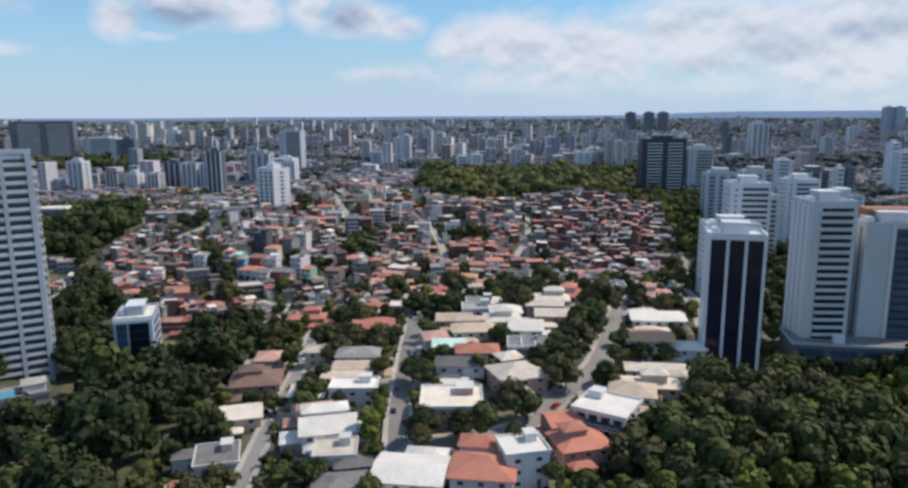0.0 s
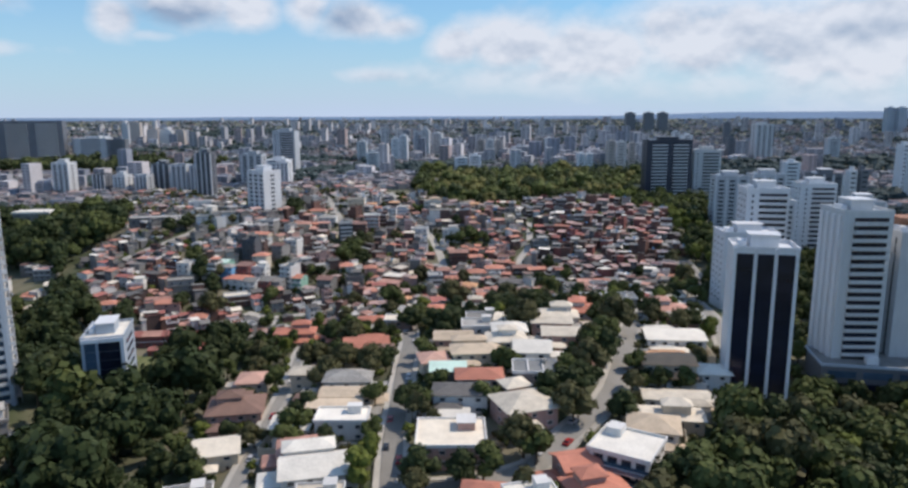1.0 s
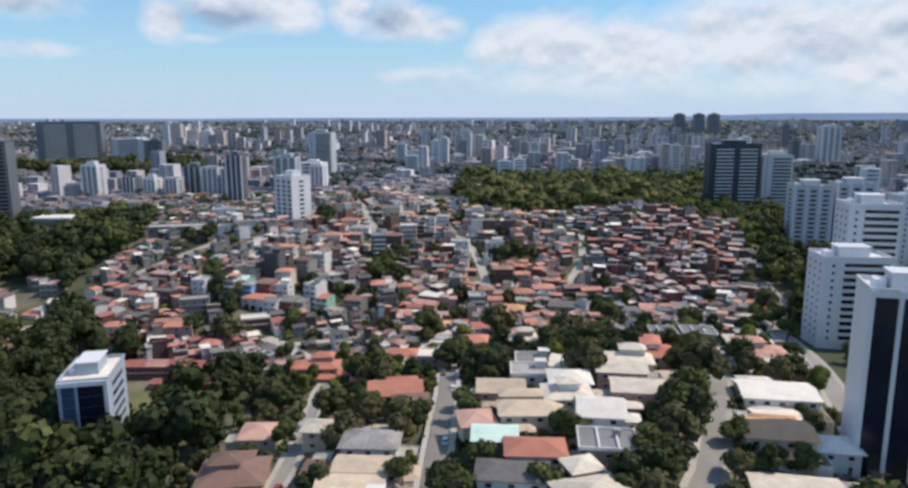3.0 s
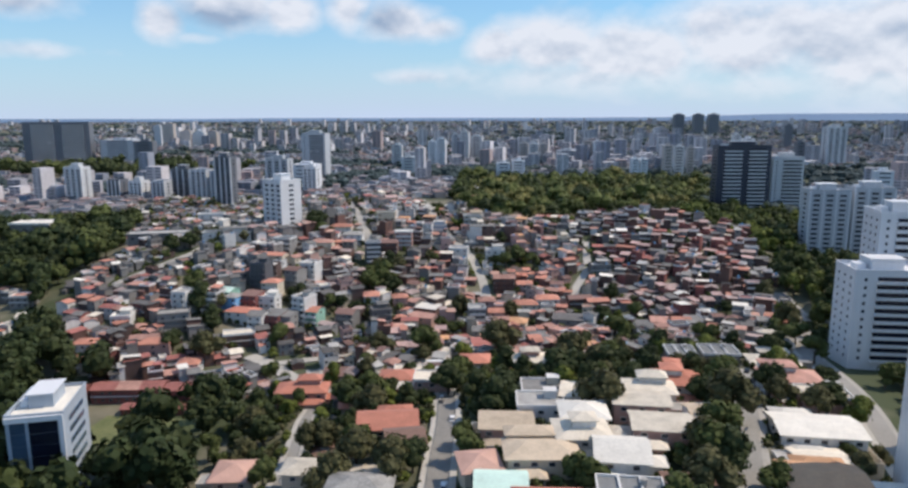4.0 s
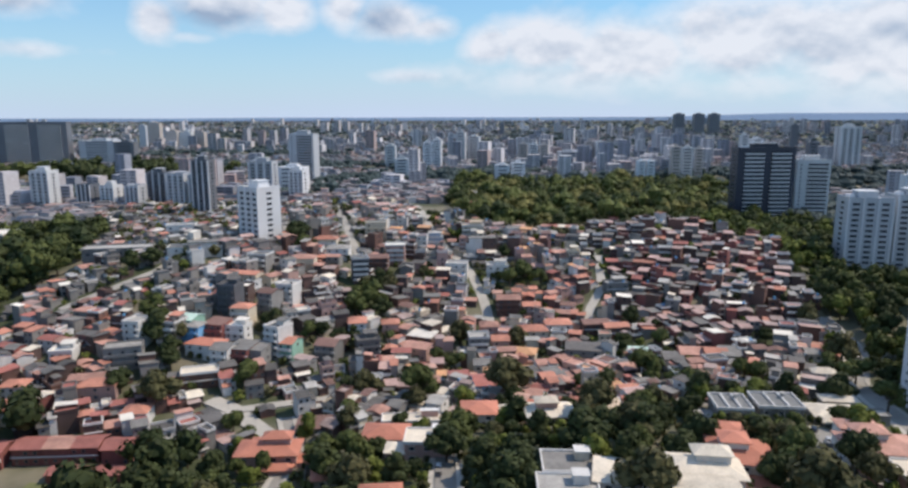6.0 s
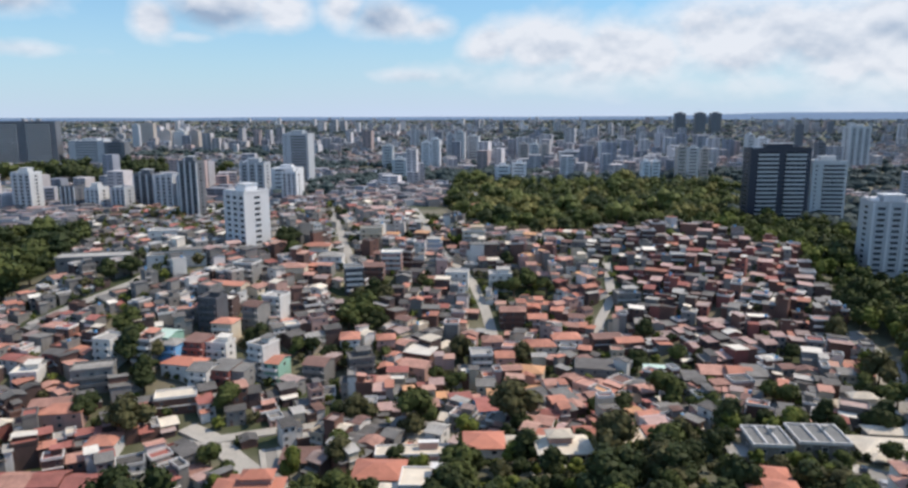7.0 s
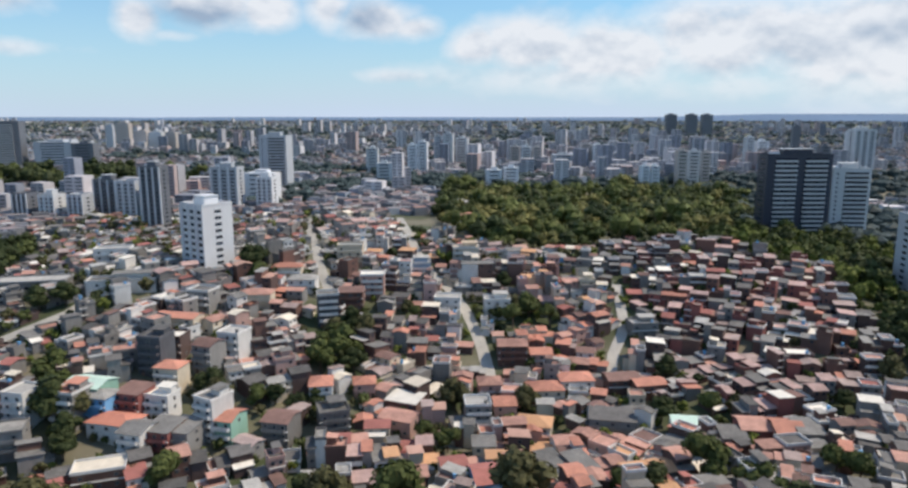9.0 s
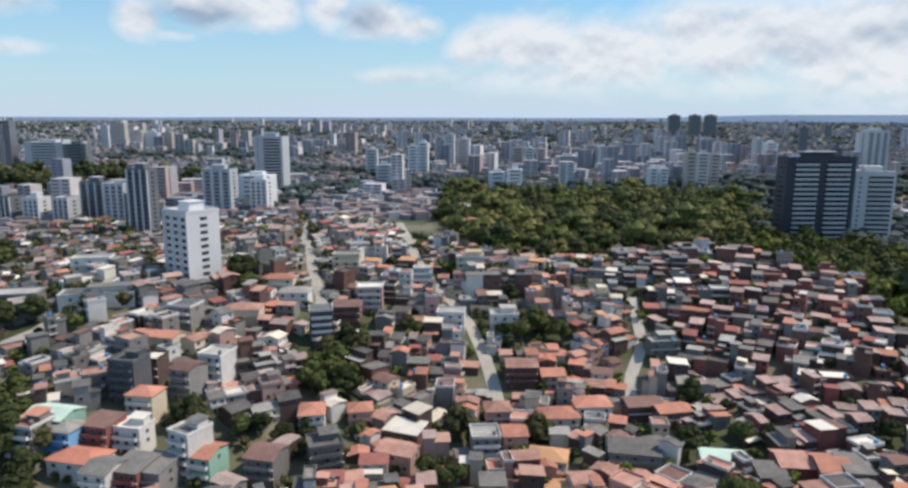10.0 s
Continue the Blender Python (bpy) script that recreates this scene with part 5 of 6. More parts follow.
GREEN += [(-64, 498, 9), (-118, 539, 11), (-103, 441, 8), (-88, 438, 7), (-147, 387, 8), (-102, 396, 9), (-56, 366, 8), (-53, 391, 9), (-32, 385, 13), (-71, 467, 9), (-236, 494, 10), (-190, 485, 8), (-181, 489, 8), (6, 521, 9), (14, 530, 9), (23, 521, 9), (-19, 456, 9), (1, 389, 13), (53, 401, 12), (38, 395, 8), (30, 396, 7), (65, 368, 9), (65, 393, 8), (55, 449, 8), (73, 450, 8), (8, 461, 7), (96, 397, 8), (136, 416, 10), (25, 346, 11)]
GREEN += [(40, 345, 9), (2, 350, 8), (142, 461, 8), (65, 480, 7), (92, 402, 8)]
for gx_, gy_, gr_ in GREEN:
    if gy_ > 395:
        take(gx_, gy_, max(3.2, gr_ * 0.45))

rnd = random.Random(7)
# blocks of houses, each with its own bearing, that meet along crooked seams
seeds = []
for i in range(13):
    for j in range(11):
        sx, sy = -370 + 46 * i + rnd.uniform(-16, 16), 345 + 42 * j + rnd.uniform(-14, 14)
        seeds.append((sx, sy, rnd.uniform(-30, 22) if sx > 55 else rnd.uniform(-50, 50)))
SEEDS = np.array([(a, b) for a, b, _ in seeds])
lots = []
for k, (sx, sy, turn) in enumerate(seeds):
    c, q = math.cos(radians(turn)), math.sin(radians(turn))
    big = 1.2 if sy > 600 else 1.0
    v, row = -46.0, 0
    while v < 46:
        d = rnd.uniform(6.0, 8.6) * big
        u = -46.0 + rnd.uniform(0, 5)
        while u < 46:
            w = rnd.uniform(4.4, 8.2) * big
            lu, lv = u + w / 2, v + d / 2 + rnd.uniform(-1.0, 1.0)
            x, y = sx + c * lu - q * lv, sy + q * lu + c * lv
            dd = d * rnd.uniform(0.75, 1.02)
            ang = turn + rnd.uniform(-6, 6) + rnd.choice((0, 0, 0, 180, 90 if abs(w - dd) < 1.2 else 0))
            if inside(x, y, SLOPE) and int(np.argmin((SEEDS[:, 0] - x) ** 2 + (SEEDS[:, 1] - y) ** 2)) == k and free(x, y, min(w, dd) * 0.42) and rnd.random() < (0.72 if x < -150 and y > 470 else 0.95):
                lots.append((x, y, ang, w, dd))
                take(x, y, min(w, dd) * 0.46)
            u += w + (rnd.uniform(0.0, 0.6) if rnd.random() < 0.85 else rnd.uniform(1.2, 3.5))
        row += 1
        v += d + (0.3 if row % 2 else 2.0)
LANES = [p for (line, half, walks), (dense, _) in zip(ROADS, road_lines) if not walks for p in dense]


def style_of(x, y):
    """Which roofs and walls go together in which part of the slope."""
    a = rnd.random()
    tint = noise.noise((x * 0.02, y * 0.02, 3.0))
    if x > 55 and y > 425 + 0.2 * (x - 55):
        kind = "mono" if a < 0.5 else ("gable" if a < 0.68 else "flat")
        roofs = ("mauve", "blush", "blush", "blush", "red", "grey", "grey", "darkgrey", "mauve", "greylight") if rnd.random() < 0.84 else ("orange", "white", "greylight", "white", "cream", "salmon")
        return kind, rnd.choice(roofs), rnd.choice(("darkbrick", "darkbrick", "brick", "brick", "grey", "red"))
    if -25 < x < 90 and 415 < y < 525:
        roofs = ("orange", "salmon", "brightorange", "apricot", "orange", "salmon", "pink", "grey", "rust") if tint > -0.22 else ("grey", "greylight", "blush", "darkgrey", "salmon", "rust")
        return ("gable" if a < 0.55 else "mono" if a < 0.85 else "flat"), rnd.choice(roofs), rnd.choice(("brick", "pink", "white", "grey", "cream", "darkbrick"))
    if y > 590 and x < -130:
        return ("gable" if a < 0.5 else "flat"), rnd.choice(("darkgrey", "grey", "rust", "grey", "salmon", "brown", "white", "red", "darkgrey")), rnd.choice(("white", "grey", "darkbrick", "pink", "concrete", "grey", "concrete"))
    if y > 590:
        return ("gable" if a < 0.5 else "flat"), rnd.choice(("salmon", "red", "blush", "greylight", "salmon", "cream", "grey", "orange", "mauve", "pink")), rnd.choice(("white", "cream", "grey", "pink", "concrete", "grey", "concrete"))
    if x < -95 and y < 440:
        return ("gable" if a < 0.45 else "mono" if a < 0.75 else "flat"), rnd.choice(("darkgrey", "grey", "orange", "darkgrey", "red", "cream", "grey", "salmon", "red")), rnd.choice(("darkbrick", "grey", "darkbrick", "brick", "white", "concrete", "red"))
    if x < -120:
        return ("gable" if a < 0.35 else "mono" if a < 0.6 else "flat"), rnd.choice(("grey", "rust", "red", "darkgrey", "darkgrey", "white", "mauve", "darkgrey", "salmon", "orange", "darkgrey")), rnd.choice(("white", "grey", "grey", "concrete", "darkbrick", "concrete"))
    roofs = ("orange", "salmon", "mauve", "red", "apricot", "grey", "pink") if tint > 0.12 else ("grey", "greylight", "rust", "blush", "salmon", "darkgrey", "darkgrey", "cream", "grey")
    return ("gable" if a < 0.45 else "mono" if a < 0.7 else "flat"), rnd.choice(roofs), rnd.choice(("white", "grey", "cream", "brick", "pink", "darkbrick", "concrete", "darkbrick"))


lots.sort(key=lambda q: q[1] + 0.15 * abs(q[0]))
mass = Shape()
for i, (x, y, ang, w, d) in enumerate(lots):
    kind, colour, wallkey = style_of(x, y)
    st = rnd.choice((1, 1, 2, 2, 2, 3)) if x < 55 else rnd.choice((1, 1, 1, 2, 2, 2, 3))
    if y > 530 and x < 30:
        st = rnd.choice((1, 1, 2, 2)) if x < -130 else rnd.choice((1, 2, 2, 3, 4))
    if any((p.x - x) ** 2 + (p.y - y) ** 2 < 100 for p in LANES):
        st = 1
    house(x, y, ang, w, d, st, kind, colour, wallkey, None if i < 290 else mass)
# a few pale houses in the clearing of the western woods
CLEARINGS = (((-290, 446), (-244, 438), (-208, 380), (-236, 370), (-266, 400)), ((-176, 342), (-114, 342), (-104, 318), (-108, 304), (-148, 302), (-166, 330)),
             ((-176, 236), (-152, 246), (-141, 238), (-146, 218), (-160, 206), (-172, 212)), ((-139, 242), (-131, 240), (-121, 205), (-111, 184), (-121, 179), (-131, 206)))
for k in range(26):
    x, y = rnd.uniform(-285, -212), rnd.uniform(374, 440)
    if inside(x, y, CLEARINGS[0]) and free(x, y, 5):
        house(x, y, rnd.uniform(-20, 20), rnd.uniform(7, 11), rnd.uniform(6, 9), rnd.choice((1, 2)), rnd.choice(("gable", "flat")), rnd.choice(("greylight", "cream", "grey", "salmon")), rnd.choice(("white", "cream", "grey")), mass)
        take(x, y, 4.5)
tagged(new("hillside_town", mass.set().mesh("hillside_town")), "crowded far houses with tiled and sheet roofs", "houses", kind="stuff")
print("lots", len(lots))


# ---- trees ----
def leaf_cloud(g, n, radius, tall, leaf, inner=(6, 3), core=0.82):
    """Leaf quads on a handful of uneven lumps, as corners (n, 4, 3)."""
    lumps = g.integers(7, 11)
    lc = g.normal(0, 1, (lumps, 3))
    lc /= np.linalg.norm(lc, axis=1, keepdims=True)
    lc = lc * np.array([radius * 0.60, radius * 0.60, tall * 0.28]) * g.uniform(0.6, 1.05, (lumps, 1)) + np.array([0, 0, tall * 0.62])
    lc[:, 2] = np.maximum(lc[:, 2], tall * 0.42)
    lr = radius * g.uniform(0.32, 0.55, lumps)
    which = g.integers(0, lumps, n)
    dirs = g.normal(0, 1, (n, 3))
    dirs[:, 2] = np.abs(dirs[:, 2]) * 1.1 - 0.35
    dirs /= np.linalg.norm(dirs, axis=1, keepdims=True)
    c = lc[which] + dirs * (lr[which] * g.uniform(0.72, 1.06, n))[:, None]
    nrm = dirs + g.normal(0, 0.26, (n, 3))
    nrm /= np.linalg.norm(nrm, axis=1, keepdims=True)
    t = np.cross(nrm, g.normal(0, 1, (n, 3)))
    t /= np.linalg.norm(t, axis=1, keepdims=True)
    b = np.cross(nrm, t)
    s = leaf * g.uniform(0.55, 1.2, n)[:, None]
    leaves = np.stack([c - t * s - b * s * 0.5, c + t * s * 0.6 - b * s, c + t * s + b * s * 0.6, c - t * s * 0.5 + b * s], 1)
    # the dense inside of each lump, dented
    nu, nv = inner
    inside_quads = []
    for q in range(lumps):
        a = np.linspace(0, math.tau, nu + 1)
        e = np.linspace(-1.2, 1.57, nv + 1)
        A, E = np.meshgrid(a, e)
        r = lr[q] * core * g.uniform(0.75, 1.10, A.shape)
        r[:, -1] = r[:, 0]
        P = np.stack([np.cos(A) * np.cos(E), np.sin(A) * np.cos(E), np.sin(E)], -1) * r[..., None] + lc[q]
        inside_quads.append(np.stack([P[:-1, :-1], P[:-1, 1:], P[1:, 1:], P[1:, :-1]], 2).reshape(-1, 4, 3))
    return np.concatenate([leaves] + inside_quads)


def quad_mesh(name, corners, m):
    n = len(corners)
    me = bpy.data.meshes.new(name)
    me.vertices.add(4 * n)
    me.loops.add(4 * n)
    me.polygons.add(n)
    me.vertices.foreach_set("co", corners.reshape(-1).astype(np.float32))
    me.loops.foreach_set("vertex_index", np.arange(4 * n, dtype=np.int32))
    me.polygons.foreach_set("loop_start", np.arange(0, 4 * n, 4, dtype=np.int32))
    me.materials.append(m)
    me.update(calc_edges=True)
    return me


gen = np.random.default_rng(3)
KINDS = []
for k in range(9):
    rad, tall = (4.6, 9.5) if k < 6 else (3.4, 7.0)
    crown = quad_mesh("crown", leaf_cloud(gen, 640, rad, tall, 0.46, (8, 4)), LEAVES[(0, 1, 0, 2, 1, 3, 1, 2, 0)[k]])
    s = Shape().tube(0, 0, -1.0, tall * 0.45, 0.34, 0.2, BARK, 7)
    for j in range(4):
        a = j * 1.6 + k
        for q in range(3):
            s.tube(math.cos(a) * (0.2 + 0.55 * q), math.sin(a) * (0.2 + 0.55 * q), tall * (0.38 + 0.09 * q), tall * (0.48 + 0.09 * q), 0.13 - 0.03 * q, 0.10 - 0.03 * q, BARK, 5)
    trunk = s.mesh("trunk")
    z = thing("tree", 0, -400 - 20 * k, hz(0, -400 - 20 * k), 0, "leafy green broad-crowned tree", "tree", "street and garden trees")
    part("trunk", trunk, z)
    part("crown", crown, z)
    KINDS.append(z)
TREEWORD = ("deep green tree with a broad crown", "green tree with a broad crown", "deep green tree with a broad crown", "bright yellow-green leafy tree by houses", "green tree with a broad crown", "dull olive-green tree with a broad crown",
            "small green tree in a garden", "small bright green tree in a garden", "small deep green tree in a garden")
planted = 0


def tree(x, y, size, k):
    global planted
    z = copy_thing(KINDS[k], pose(x, y, hz(x, y) - 0.2, 0, 0, (x * 37 + y * 91) % 360) @ Matrix.Diagonal((size, size, size * (0.85 + 0.3 * ((x * 13 + y * 7) % 1)), 1)))
    z["label"] = TREEWORD[k]
    planted += 1


for x, y, hgt in GREEN:
    tree(x, y, min(2.2, hgt / 6.2), rnd.choice((0, 1, 2, 4, 5)) if hgt > 5.5 else rnd.choice((6, 7, 8, 5)))
    take(x, y, 2.6)
tries = 0
while planted < 330 and tries < 6000:
    tries += 1
    x, y = rnd.uniform(-95, 112), rnd.uniform(140, 372)
    if tries < 150:
        x, y = rnd.uniform(14, 110), rnd.uniform(288, 332)
        if free(x, y, 2.8) and not (x > 56 and y > 322):
            tree(x, y, rnd.uniform(0.85, 1.35), rnd.choice((0, 1, 2, 4, 0, 2, 5, 3)))
            take(x, y, 5.0)
        continue
    if free(x, y, 1.6) and not (x > 70 and y < 232):
        tree(x, y, rnd.uniform(0.65, 1.2), rnd.randrange(9))
        take(x, y, 2.4)
for z in KINDS:
    for o in list(z.children):
        bpy.data.objects.remove(o)
    bpy.data.objects.remove(z)

# garden and back-lot greenery too small to tell apart
extra_green = {0: [], 1: [], 2: [], 3: []}
for k in range(7500):
    x, y = rnd.uniform(-330, 160), rnd.uniform(150, 770)
    if k > 6200:
        x, y = rnd.uniform(-90, 108), rnd.uniform(135, 350)
    if y < 380 and not -92 < x < 112 or y < 236 and x > 34 + (y - 156) * 0.74:
        continue
    if free(x, y, 0.6 if y < 380 else 0.4) and (y < 380 or inside(x, y, SLOPE)):
        if y > 380 and rnd.random() < 0.3:
            continue
        rad = rnd.uniform(2.4, 4.6) if x < -150 and y > 470 else rnd.uniform(1.2, 2.6) if y < 380 else rnd.uniform(1.5, 3.4) if y < 580 else rnd.uniform(2.2, 5.0)
        extra_green[rnd.randrange(4)].append(leaf_cloud(gen, 40, rad, rad * 1.7, 0.42, (4, 2)) + np.array([x, y, hz(x, y) - 0.3]))
        take(x, y, rad * 0.5)
for k, c in extra_green.items():
    tagged(new("shrubbery", quad_mesh("shrubbery", np.concatenate(c), LEAVES[k])), "green shrubs and small trees between houses", "shrubs", kind="stuff")

ribbon("lawn", [(-150, 324), (-130, 322), (-110, 320)], 11.0, 0.12, GRASS, "mown green lawn among the trees", "lawn")

# woods: joined crowns
WOODS = [
    (((150, 352), (262, 352), (300, 540), (176, 534), (184, 478), (176, 420), (148, 380)), 9.0, 1.1, (0, 1, 7)),
    (((-760, 1060), (-760, 1010), (-600, 960), (-420, 940), (-330, 960), (-330, 1060)), 13.0, 2.0, (7, 0, 1)),
    (((126, 262), (128, 330), (150, 350), (230, 350), (230, 262)), 8.6, 0.9, (0, 1, 0)),
    (((34, 110), (36, 156), (60, 185), (76, 205), (92, 232), (96, 256), (140, 258), (150, 264), (200, 262), (230, 255), (150, 110)), 9.4, 1.5, (1, 3, 0, 1, 2, 0)),
    (((-130, 110), (-250, 300), (-250, 345), (-240, 372), (-206, 402), (-184, 366), (-150, 352), (-98, 345), (-88, 300), (-88, 250), (-84, 160), (-66, 110)), 11.2, 1.75, (0, 7, 0, 7, 1, 3)),
    (((-420, 350), (-420, 560), (-370, 640), (-320, 660), (-278, 640), (-258, 560), (-226, 520), (-240, 452), (-222, 380), (-250, 350)), 10.6, 1.65, (0, 7, 1, 7)),
    (((-45, 770), (-18, 650), (1, 592), (31, 606), (70, 612), (122, 628), (170, 690), (200, 735), (251, 890), (215, 928), (116, 948), (11, 925), (-43, 967)), 10.6, 1.6, (7, 4, 1, 5, 4, 0, 4, 1)),
    (((120, 400), (142, 430), (150, 470), (163, 518), (150, 550), (137, 576), (122, 628), (170, 690), (230, 690), (270, 600), (204, 564), (188, 508), (180, 478), (170, 420), (145, 380), (125, 370)), 7.6, 1.05, (0, 1, 1, 2, 0)),
]
for poly, gap, size, kinds in WOODS:
    chunks = {k: [] for k in set(kinds)}
    stems = Shape()
    xs, ys = [p[0] for p in poly], [p[1] for p in poly]
    y = min(ys)
    while y < max(ys):
        x = min(xs) + rnd.uniform(0, gap)
        while x < max(xs):
            px, py = x + rnd.uniform(-0.42, 0.42) * gap, y + rnd.uniform(-0.42, 0.42) * gap
            open_ground = any(inside(px, py, c) for c in CLEARINGS) or (py > 630 and noise.noise((px * 0.02, py * 0.014, 7.0)) > 0.42)
            if inside(px, py, poly) and not open_ground and free(px, py, 2.0) and rnd.random() < 0.97:
                far = py > 500
                rad = size * rnd.uniform(3.4, 6.4) * (1 + 0.35 * noise.noise((px * 0.03, py * 0.03, 2.0)))
                if far:
                    rad *= rnd.choice((0.55, 0.8, 1.0, 1.25))
                tall = rad * (rnd.uniform(1.1, 1.6) if far else rnd.uniform(1.5, 2.3))
                q = leaf_cloud(gen, 90 if far else (560 if py < 215 else 340), rad, tall, 0.85 if far else max(0.6, rad * 0.105), (5, 2) if far else (7, 3), 0.82 if far else 0.76)
                q += np.array([px, py, hz(px, py) - 0.5])
                chunks[kinds[int(len(kinds) * min(0.999, max(0.0, 0.5 + 0.7 * noise.noise((px * 0.02, py * 0.02, 11.0)) + rnd.uniform(-0.25, 0.25))))]].append(q)
                stems.tube(px, py, hz(px, py) - 1, hz(px, py) + tall * 0.5, 0.3, 0.18, BARK, 5)
            x += gap
        y += gap * 0.9
    for k, c in chunks.items():
        if c:
            tagged(new("woods", quad_mesh("woods", np.concatenate(c), LEAVES[k])), "dense green tree crowns of the woods", "woods", kind="stuff")
    tagged(new("woods_trunks", stems.mesh("woods_trunks")), "brown trunks under the woods", "trunks", kind="stuff")

# ---- far city ----
fr = np.random.default_rng(11)


def mass_boxes(name, cx, cy, z0, w, d, h, ang, mat_ids, mats, label):
    n = len(cx)
    sx = np.array([-1, 1, 1, -1, -1, 1, 1, -1]) * 0.5
    sy = np.array([-1, -1, 1, 1, -1, -1, 1, 1]) * 0.5
    sz = np.array([0, 0, 0, 0, 1, 1, 1, 1.0])
    lx, ly = w[:, None] * sx, d[:, None] * sy
    c, s = np.cos(ang)[:, None], np.sin(ang)[:, None]
    P = np.stack([cx[:, None] + lx * c - ly * s, cy[:, None] + lx * s + ly * c, z0[:, None] + h[:, None] * sz], -1).reshape(-1, 3)
    F = np.array([(4, 5, 6, 7), (0, 1, 5, 4), (1, 2, 6, 5), (2, 3, 7, 6), (3, 0, 4, 7)])
    F = (np.arange(n)[:, None, None] * 8 + F).reshape(-1, 4)
    me = bpy.data.meshes.new(name)
    me.vertices.add(len(P))
    me.loops.add(F.size)
    me.polygons.add(len(F))
    me.vertices.foreach_set("co", P.reshape(-1).astype(np.float32))
    me.loops.foreach_set("vertex_index", F.reshape(-1).astype(np.int32))
    me.polygons.foreach_set("loop_start", np.arange(0, F.size, 4, dtype=np.int32))
    for m in mats:
        me.materials.append(m)
    top, side = mat_ids
    ids = np.repeat(side[:, None], 5, 1)
    ids[:, 0] = top
    me.polygons.foreach_set("material_index", ids.reshape(-1).astype(np.int32))
    me.polygons.foreach_set("use_smooth", np.zeros(len(F), bool))
    me.update(calc_edges=True)
    tagged(new(name, me), label, "buildings", kind="stuff")


def city_places(n, r0, r1, half):
    r = r0 * np.exp(fr.random(n) * math.log(r1 / r0))
    a = fr.uniform(-half, half, n)
    x, y = r * np.sin(a), 60 + r * np.cos(a)
    keep = np.array([not inside(px, py, SLOPE) and not any(inside(px, py, WOODS[k][0]) for k in (1, 5, 6, 7)) and not (py < 780 and -330 < px < 190) for px, py in zip(x, y)])
    return x[keep], y[keep]


def leafy(px, py):
    """Where green hollows run between the districts of the far city."""
    return noise.noise((px * 0.0022, py * 0.0045, 9.0)) + 0.6 * noise.noise((px * 0.008, py * 0.015, 4.0))


# bluish greys: distance haze is put into these wall and roof colours
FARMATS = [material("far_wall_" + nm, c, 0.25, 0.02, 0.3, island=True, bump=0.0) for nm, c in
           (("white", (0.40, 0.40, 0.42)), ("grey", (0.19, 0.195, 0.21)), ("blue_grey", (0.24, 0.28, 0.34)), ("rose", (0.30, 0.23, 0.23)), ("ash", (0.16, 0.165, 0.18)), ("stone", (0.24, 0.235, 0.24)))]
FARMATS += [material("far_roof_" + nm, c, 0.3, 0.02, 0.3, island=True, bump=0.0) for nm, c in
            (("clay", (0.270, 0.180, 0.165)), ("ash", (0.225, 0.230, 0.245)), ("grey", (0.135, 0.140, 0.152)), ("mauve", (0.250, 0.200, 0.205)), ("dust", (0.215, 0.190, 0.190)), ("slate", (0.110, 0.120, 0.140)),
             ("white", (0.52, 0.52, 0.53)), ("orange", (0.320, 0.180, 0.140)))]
x, y = city_places(21000, 560, 4300, 0.78)
keep = np.array([leafy(px, py) < 0.16 for px, py in zip(x, y)])
x, y = x[keep], y[keep]
n = len(x)
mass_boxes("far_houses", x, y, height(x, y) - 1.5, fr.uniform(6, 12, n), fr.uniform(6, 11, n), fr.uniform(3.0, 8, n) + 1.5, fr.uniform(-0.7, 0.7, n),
           (fr.choice(8, n, p=(0.22, 0.12, 0.10, 0.16, 0.16, 0.09, 0.06, 0.09)) + 6, fr.integers(0, 6, n)), FARMATS, "low houses of the distant city in haze-tinted colours")
# taller blocks stand in clusters
x, y = city_places(3400, 800, 4300, 0.78)
keep = np.array([noise.noise((px * 0.0022, py * 0.0022, 5.0)) + 0.35 * noise.noise((px * 0.008, py * 0.008, 1.0)) > 0.10 and leafy(px, py) < 0.22 for px, py in zip(x, y)])
x, y = x[keep], y[keep]
n = len(x)
w, d, hh, an = fr.uniform(10, 20, n), fr.uniform(10, 16, n), np.where(fr.random(n) < 0.22, fr.uniform(26, 44, n), fr.uniform(9, 22, n)), fr.uniform(-0.4, 0.4, n)
# block tones lie close together and cool, painted as if seen through haze
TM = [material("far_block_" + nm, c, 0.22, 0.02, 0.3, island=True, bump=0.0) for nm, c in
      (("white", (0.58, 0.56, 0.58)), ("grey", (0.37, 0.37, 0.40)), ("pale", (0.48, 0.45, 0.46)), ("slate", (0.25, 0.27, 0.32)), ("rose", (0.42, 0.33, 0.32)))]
tone = fr.choice(5, n, p=(0.34, 0.24, 0.2, 0.1, 0.12))
hh = np.minimum(hh, np.maximum(10, 104 - height(x, y)))
mass_boxes("far_blocks", x, y, height(x, y) - 2, w, d, hh, an, (tone, tone), TM, "pale, haze-tinted apartment blocks of the distant city")
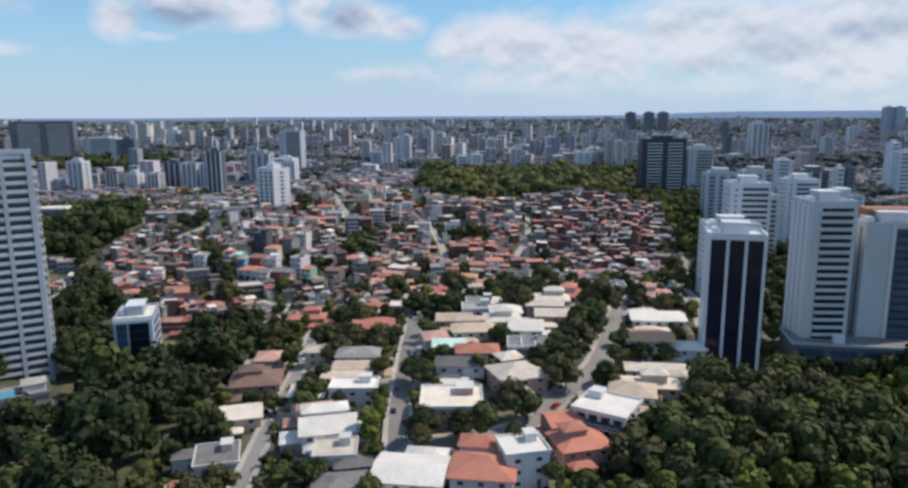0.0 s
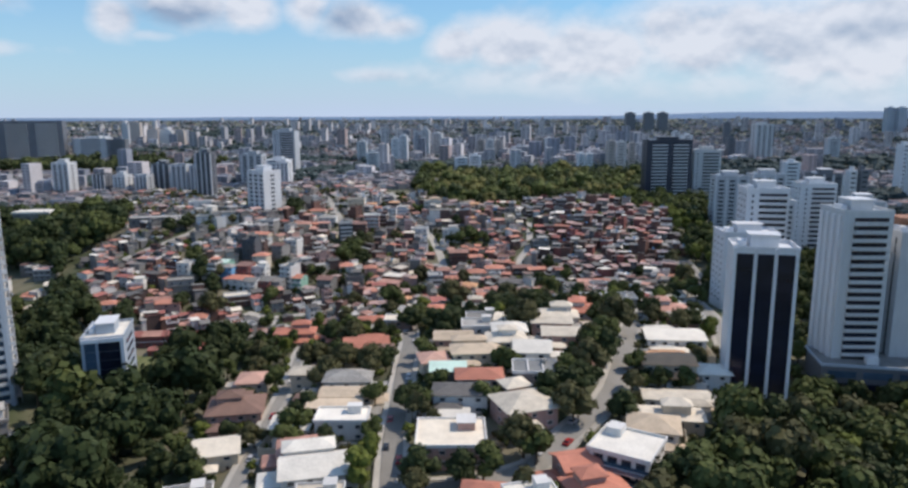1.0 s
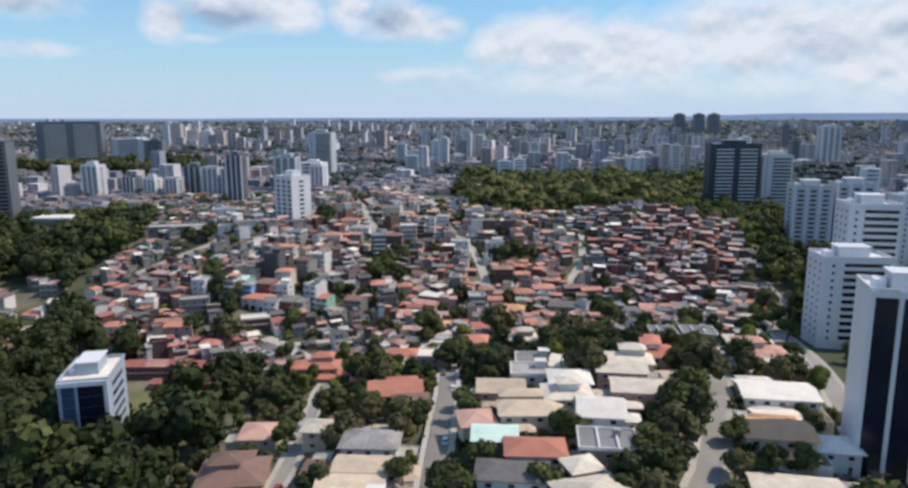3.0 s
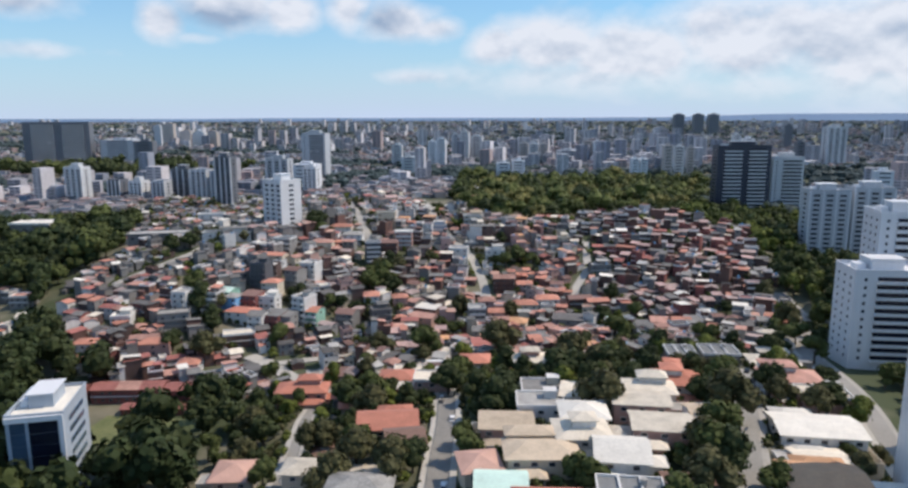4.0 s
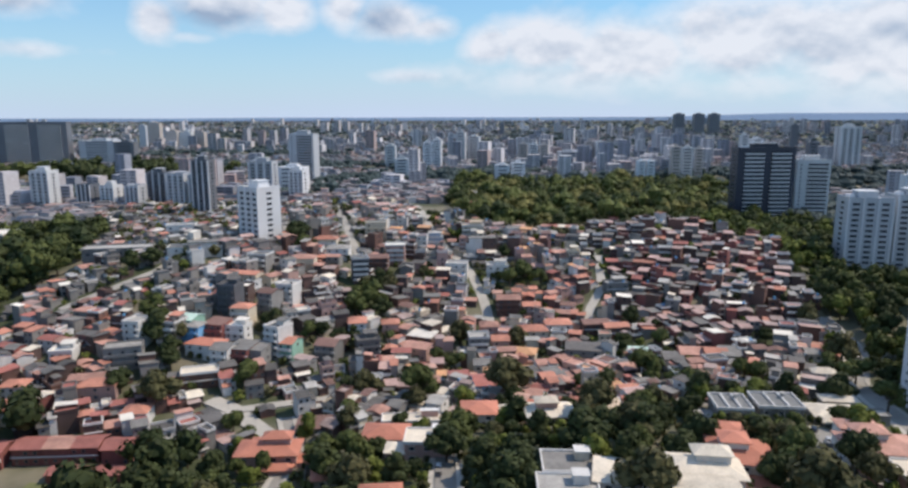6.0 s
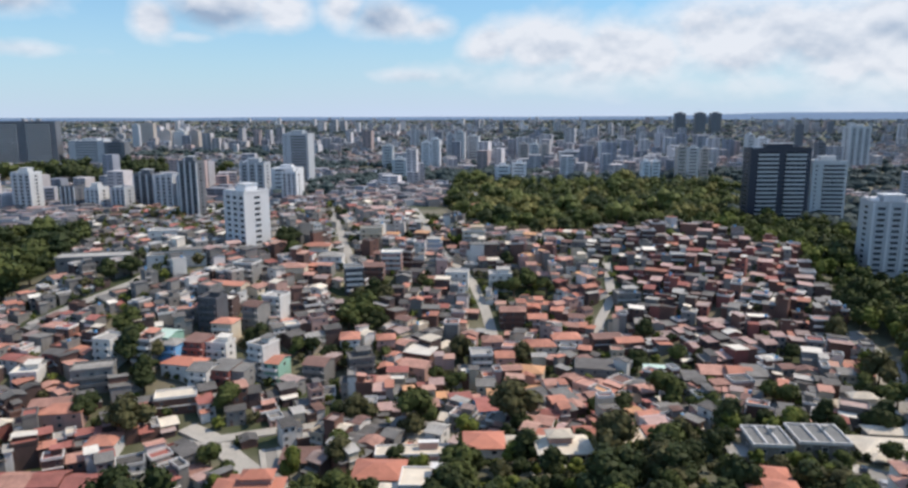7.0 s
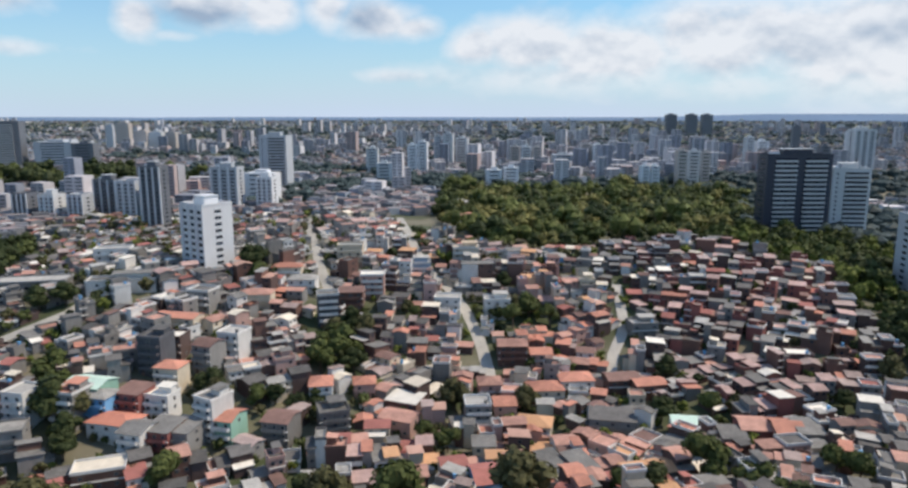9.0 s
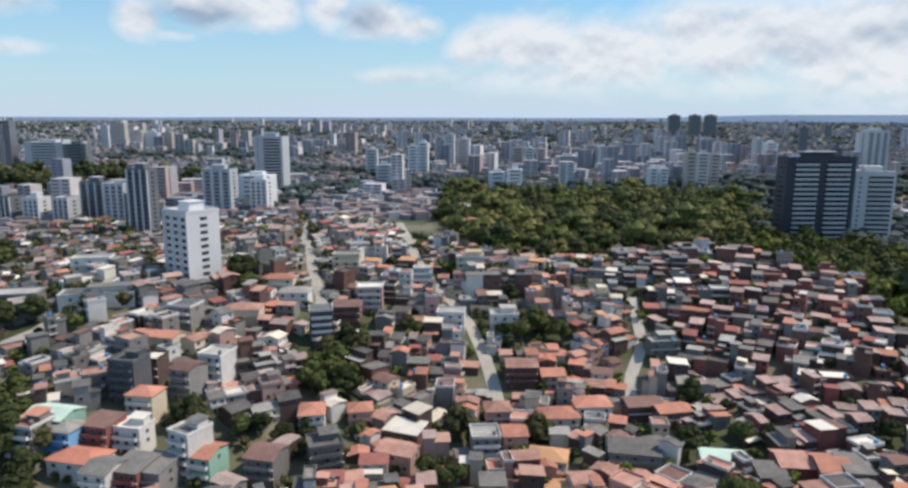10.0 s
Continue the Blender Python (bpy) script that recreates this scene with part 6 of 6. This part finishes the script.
# their window bands, floor by floor, on the near side
wx, wy, wz, ww, wd, wh, wa = [], [], [], [], [], [], []
for px, py, pw, pd, ph, pa in zip(x, y, w, d, hh, an):
    if py > 2600:
        continue
    pz = hz(px, py) - 2
    for f in range(int((ph - 3) / 3.1)):
        for u in (-0.27, 0.27):
            lx, ly = u * pw, -pd / 2 - 0.02
            wx.append(px + lx * math.cos(pa) - ly * math.sin(pa))
            wy.append(py + lx * math.sin(pa) + ly * math.cos(pa))
            wz.append(pz + ph - 2.6 - 3.1 * f)
            ww.append(pw * 0.36)
            wd.append(0.25)
            wh.append(1.4)
            wa.append(pa)
m0 = np.zeros(len(wx), int)
# paler than near glass: the window colour has haze mixed in
mass_boxes("far_windows", *(np.array(q) for q in (wx, wy, wz, ww, wd, wh, wa)), (m0, m0), [material("far_window", (0.10, 0.11, 0.13), 0.3, 0.3, 0.3, rough=0.3, bump=0.0, island=True)], "dark window bands of the distant blocks")
# far trees between them, in the leaf colour tinted for haze
x, y = city_places(11000, 640, 4200, 0.78)
keep = np.array([leafy(px, py) > 0.06 for px, py in zip(x, y)])
x, y = x[keep], y[keep]
bits = [[], []]


def clump(g, rad):
    """A far clump of crowns: a few dented lumps with a fringe of leaves."""
    quads = []
    for _ in range(3):
        A, E = np.meshgrid(np.linspace(0, math.tau, 6), np.linspace(-0.6, 1.57, 3))
        r = rad * g.uniform(0.4, 0.75) * g.uniform(0.75, 1.15, A.shape)
        r[:, -1] = r[:, 0]
        P = np.stack([np.cos(A) * np.cos(E), np.sin(A) * np.cos(E), np.sin(E) * 0.8], -1) * r[..., None] + np.array([*g.uniform(-0.6, 0.6, 2) * rad, rad * g.uniform(0.35, 0.6)])
        quads.append(np.stack([P[:-1, :-1], P[:-1, 1:], P[1:, 1:], P[1:, :-1]], 2).reshape(-1, 4, 3))
    return np.concatenate(quads)


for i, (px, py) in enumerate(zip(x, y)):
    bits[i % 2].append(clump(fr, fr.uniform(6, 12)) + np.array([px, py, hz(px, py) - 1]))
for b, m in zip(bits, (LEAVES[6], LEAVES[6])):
    tagged(new("far_trees", quad_mesh("far_trees", np.concatenate(b), m)), "dark green tree clumps of the distant city, tinted blue for haze", "trees", kind="stuff")

# apartment towers that stand out of the middle distance
def far_tower(x, y, w, top, body):
    z0 = hz(x, y)
    h, d = top - z0, max(10, w * 0.7)
    v = thing("distant_tower", x, y + d / 2, z0, (x * 7 + y) % 16 - 8, f"{body if body != 'cool' else 'blue-grey'} apartment tower in the middle distance", "tower", "distant towers")
    part("body", Shape().box(-w / 2, w / 2, -d / 2, d / 2, -5, h, TOWER[body]), v)
    part("roof_house", Shape().box(-w * 0.2, w * 0.22, -d * 0.2, d * 0.25, h, h + 3.0, TOWER[body]), v)
    n = max(3, int(h / 4.0))
    for i in range(n):
        if y < 1400:
            part("window_band", glazing_cache(w * 0.62, 1.3, GLASS[0]), v, at=on_wall(0, 0, h - 2.2 - i * (h - 2) / n, w, d))


far_tower(-603, 1195, 65, 73, 'grey')
far_tower(-550, 1176, 16, 72, 'slate')
far_tower(-757, 1696, 28, 95, 'beige')
far_tower(-668, 1592, 26, 80, 'beige')
far_tower(-641, 1597, 27, 78, 'pale')
far_tower(-612, 1602, 21, 78, 'beige')
far_tower(-141, 1121, 15, 68, 'pale')
far_tower(-88, 1110, 12, 73, 'white')
far_tower(-74, 1111, 12, 77, 'white')
far_tower(-63, 1302, 13, 79, 'grey')
far_tower(-45, 1243, 15, 84, 'pale')
far_tower(-25, 1263, 19, 77, 'pale')
far_tower(49, 1177, 14, 68, 'beige')
far_tower(64, 1170, 13, 68, 'pale')
far_tower(78, 1162, 12, 68, 'beige')
far_tower(146, 1172, 15, 72, 'beige')
far_tower(160, 1164, 14, 71, 'pale')
far_tower(178, 976, 9, 56, 'white')
far_tower(189, 976, 9, 56, 'white')
far_tower(223, 994, 11, 72, 'beige')
far_tower(242, 1011, 13, 70, 'pale')
far_tower(262, 1030, 10, 68, 'beige')
far_tower(384, 1214, 11, 80, 'pale')
far_tower(409, 1231, 18, 74, 'white')
far_tower(597, 1534, 14, 91, 'slate')
far_tower(526, 1209, 15, 89, 'white')
far_tower(551, 1226, 12, 88, 'slate')
far_tower(13, 979, 17, 51, 'white')
far_tower(33, 990, 17, 53, 'white')
far_tower(-212, 864, 29, 56, 'white')
far_tower(116, 1179, 31, 57, 'grey')
far_tower(468, 737, 10, 77, 'white')
far_tower(441, 675, 14, 70, 'pale')
far_tower(354, 741, 15, 59, 'white')
far_tower(337, 601, 6, 61, 'white')
far_tower(344, 599, 7, 62, 'slate')
far_tower(432, 1097, 11, 73, 'slate')
far_tower(613, 1137, 19, 70, 'grey')
far_tower(1241, 1998, 25, 126, 'cool')
far_tower(1267, 1987, 25, 126, 'cool')
far_tower(-111, 998, 17, 57, 'pale')
far_tower(-721, 1573, 14, 92, 'grey')
far_tower(-651, 1622, 8, 81, 'white')
far_tower(-589, 1161, 50, 74, 'grey')
far_tower(-548, 1163, 29, 72, 'slate')

# three dark towers on the skyline, and the long dark slab
for tx, ty in ((588, 2330), (650, 2335), (698, 2340)):
    tower("skyline_tower", tx, ty, 30, 24, 114, 0, "slate", "none", "dark skyline tower far off", crown=True)
tower("slab_block", -672, 1150, 92, 30, 101, 18, "slate", "rows", "long dark slab block above the trees", crown=False)
tower("apartment_tower", 492, 1130, 26, 20, 92, 0, "pale", "columns", "pale slender tower beyond the woods")
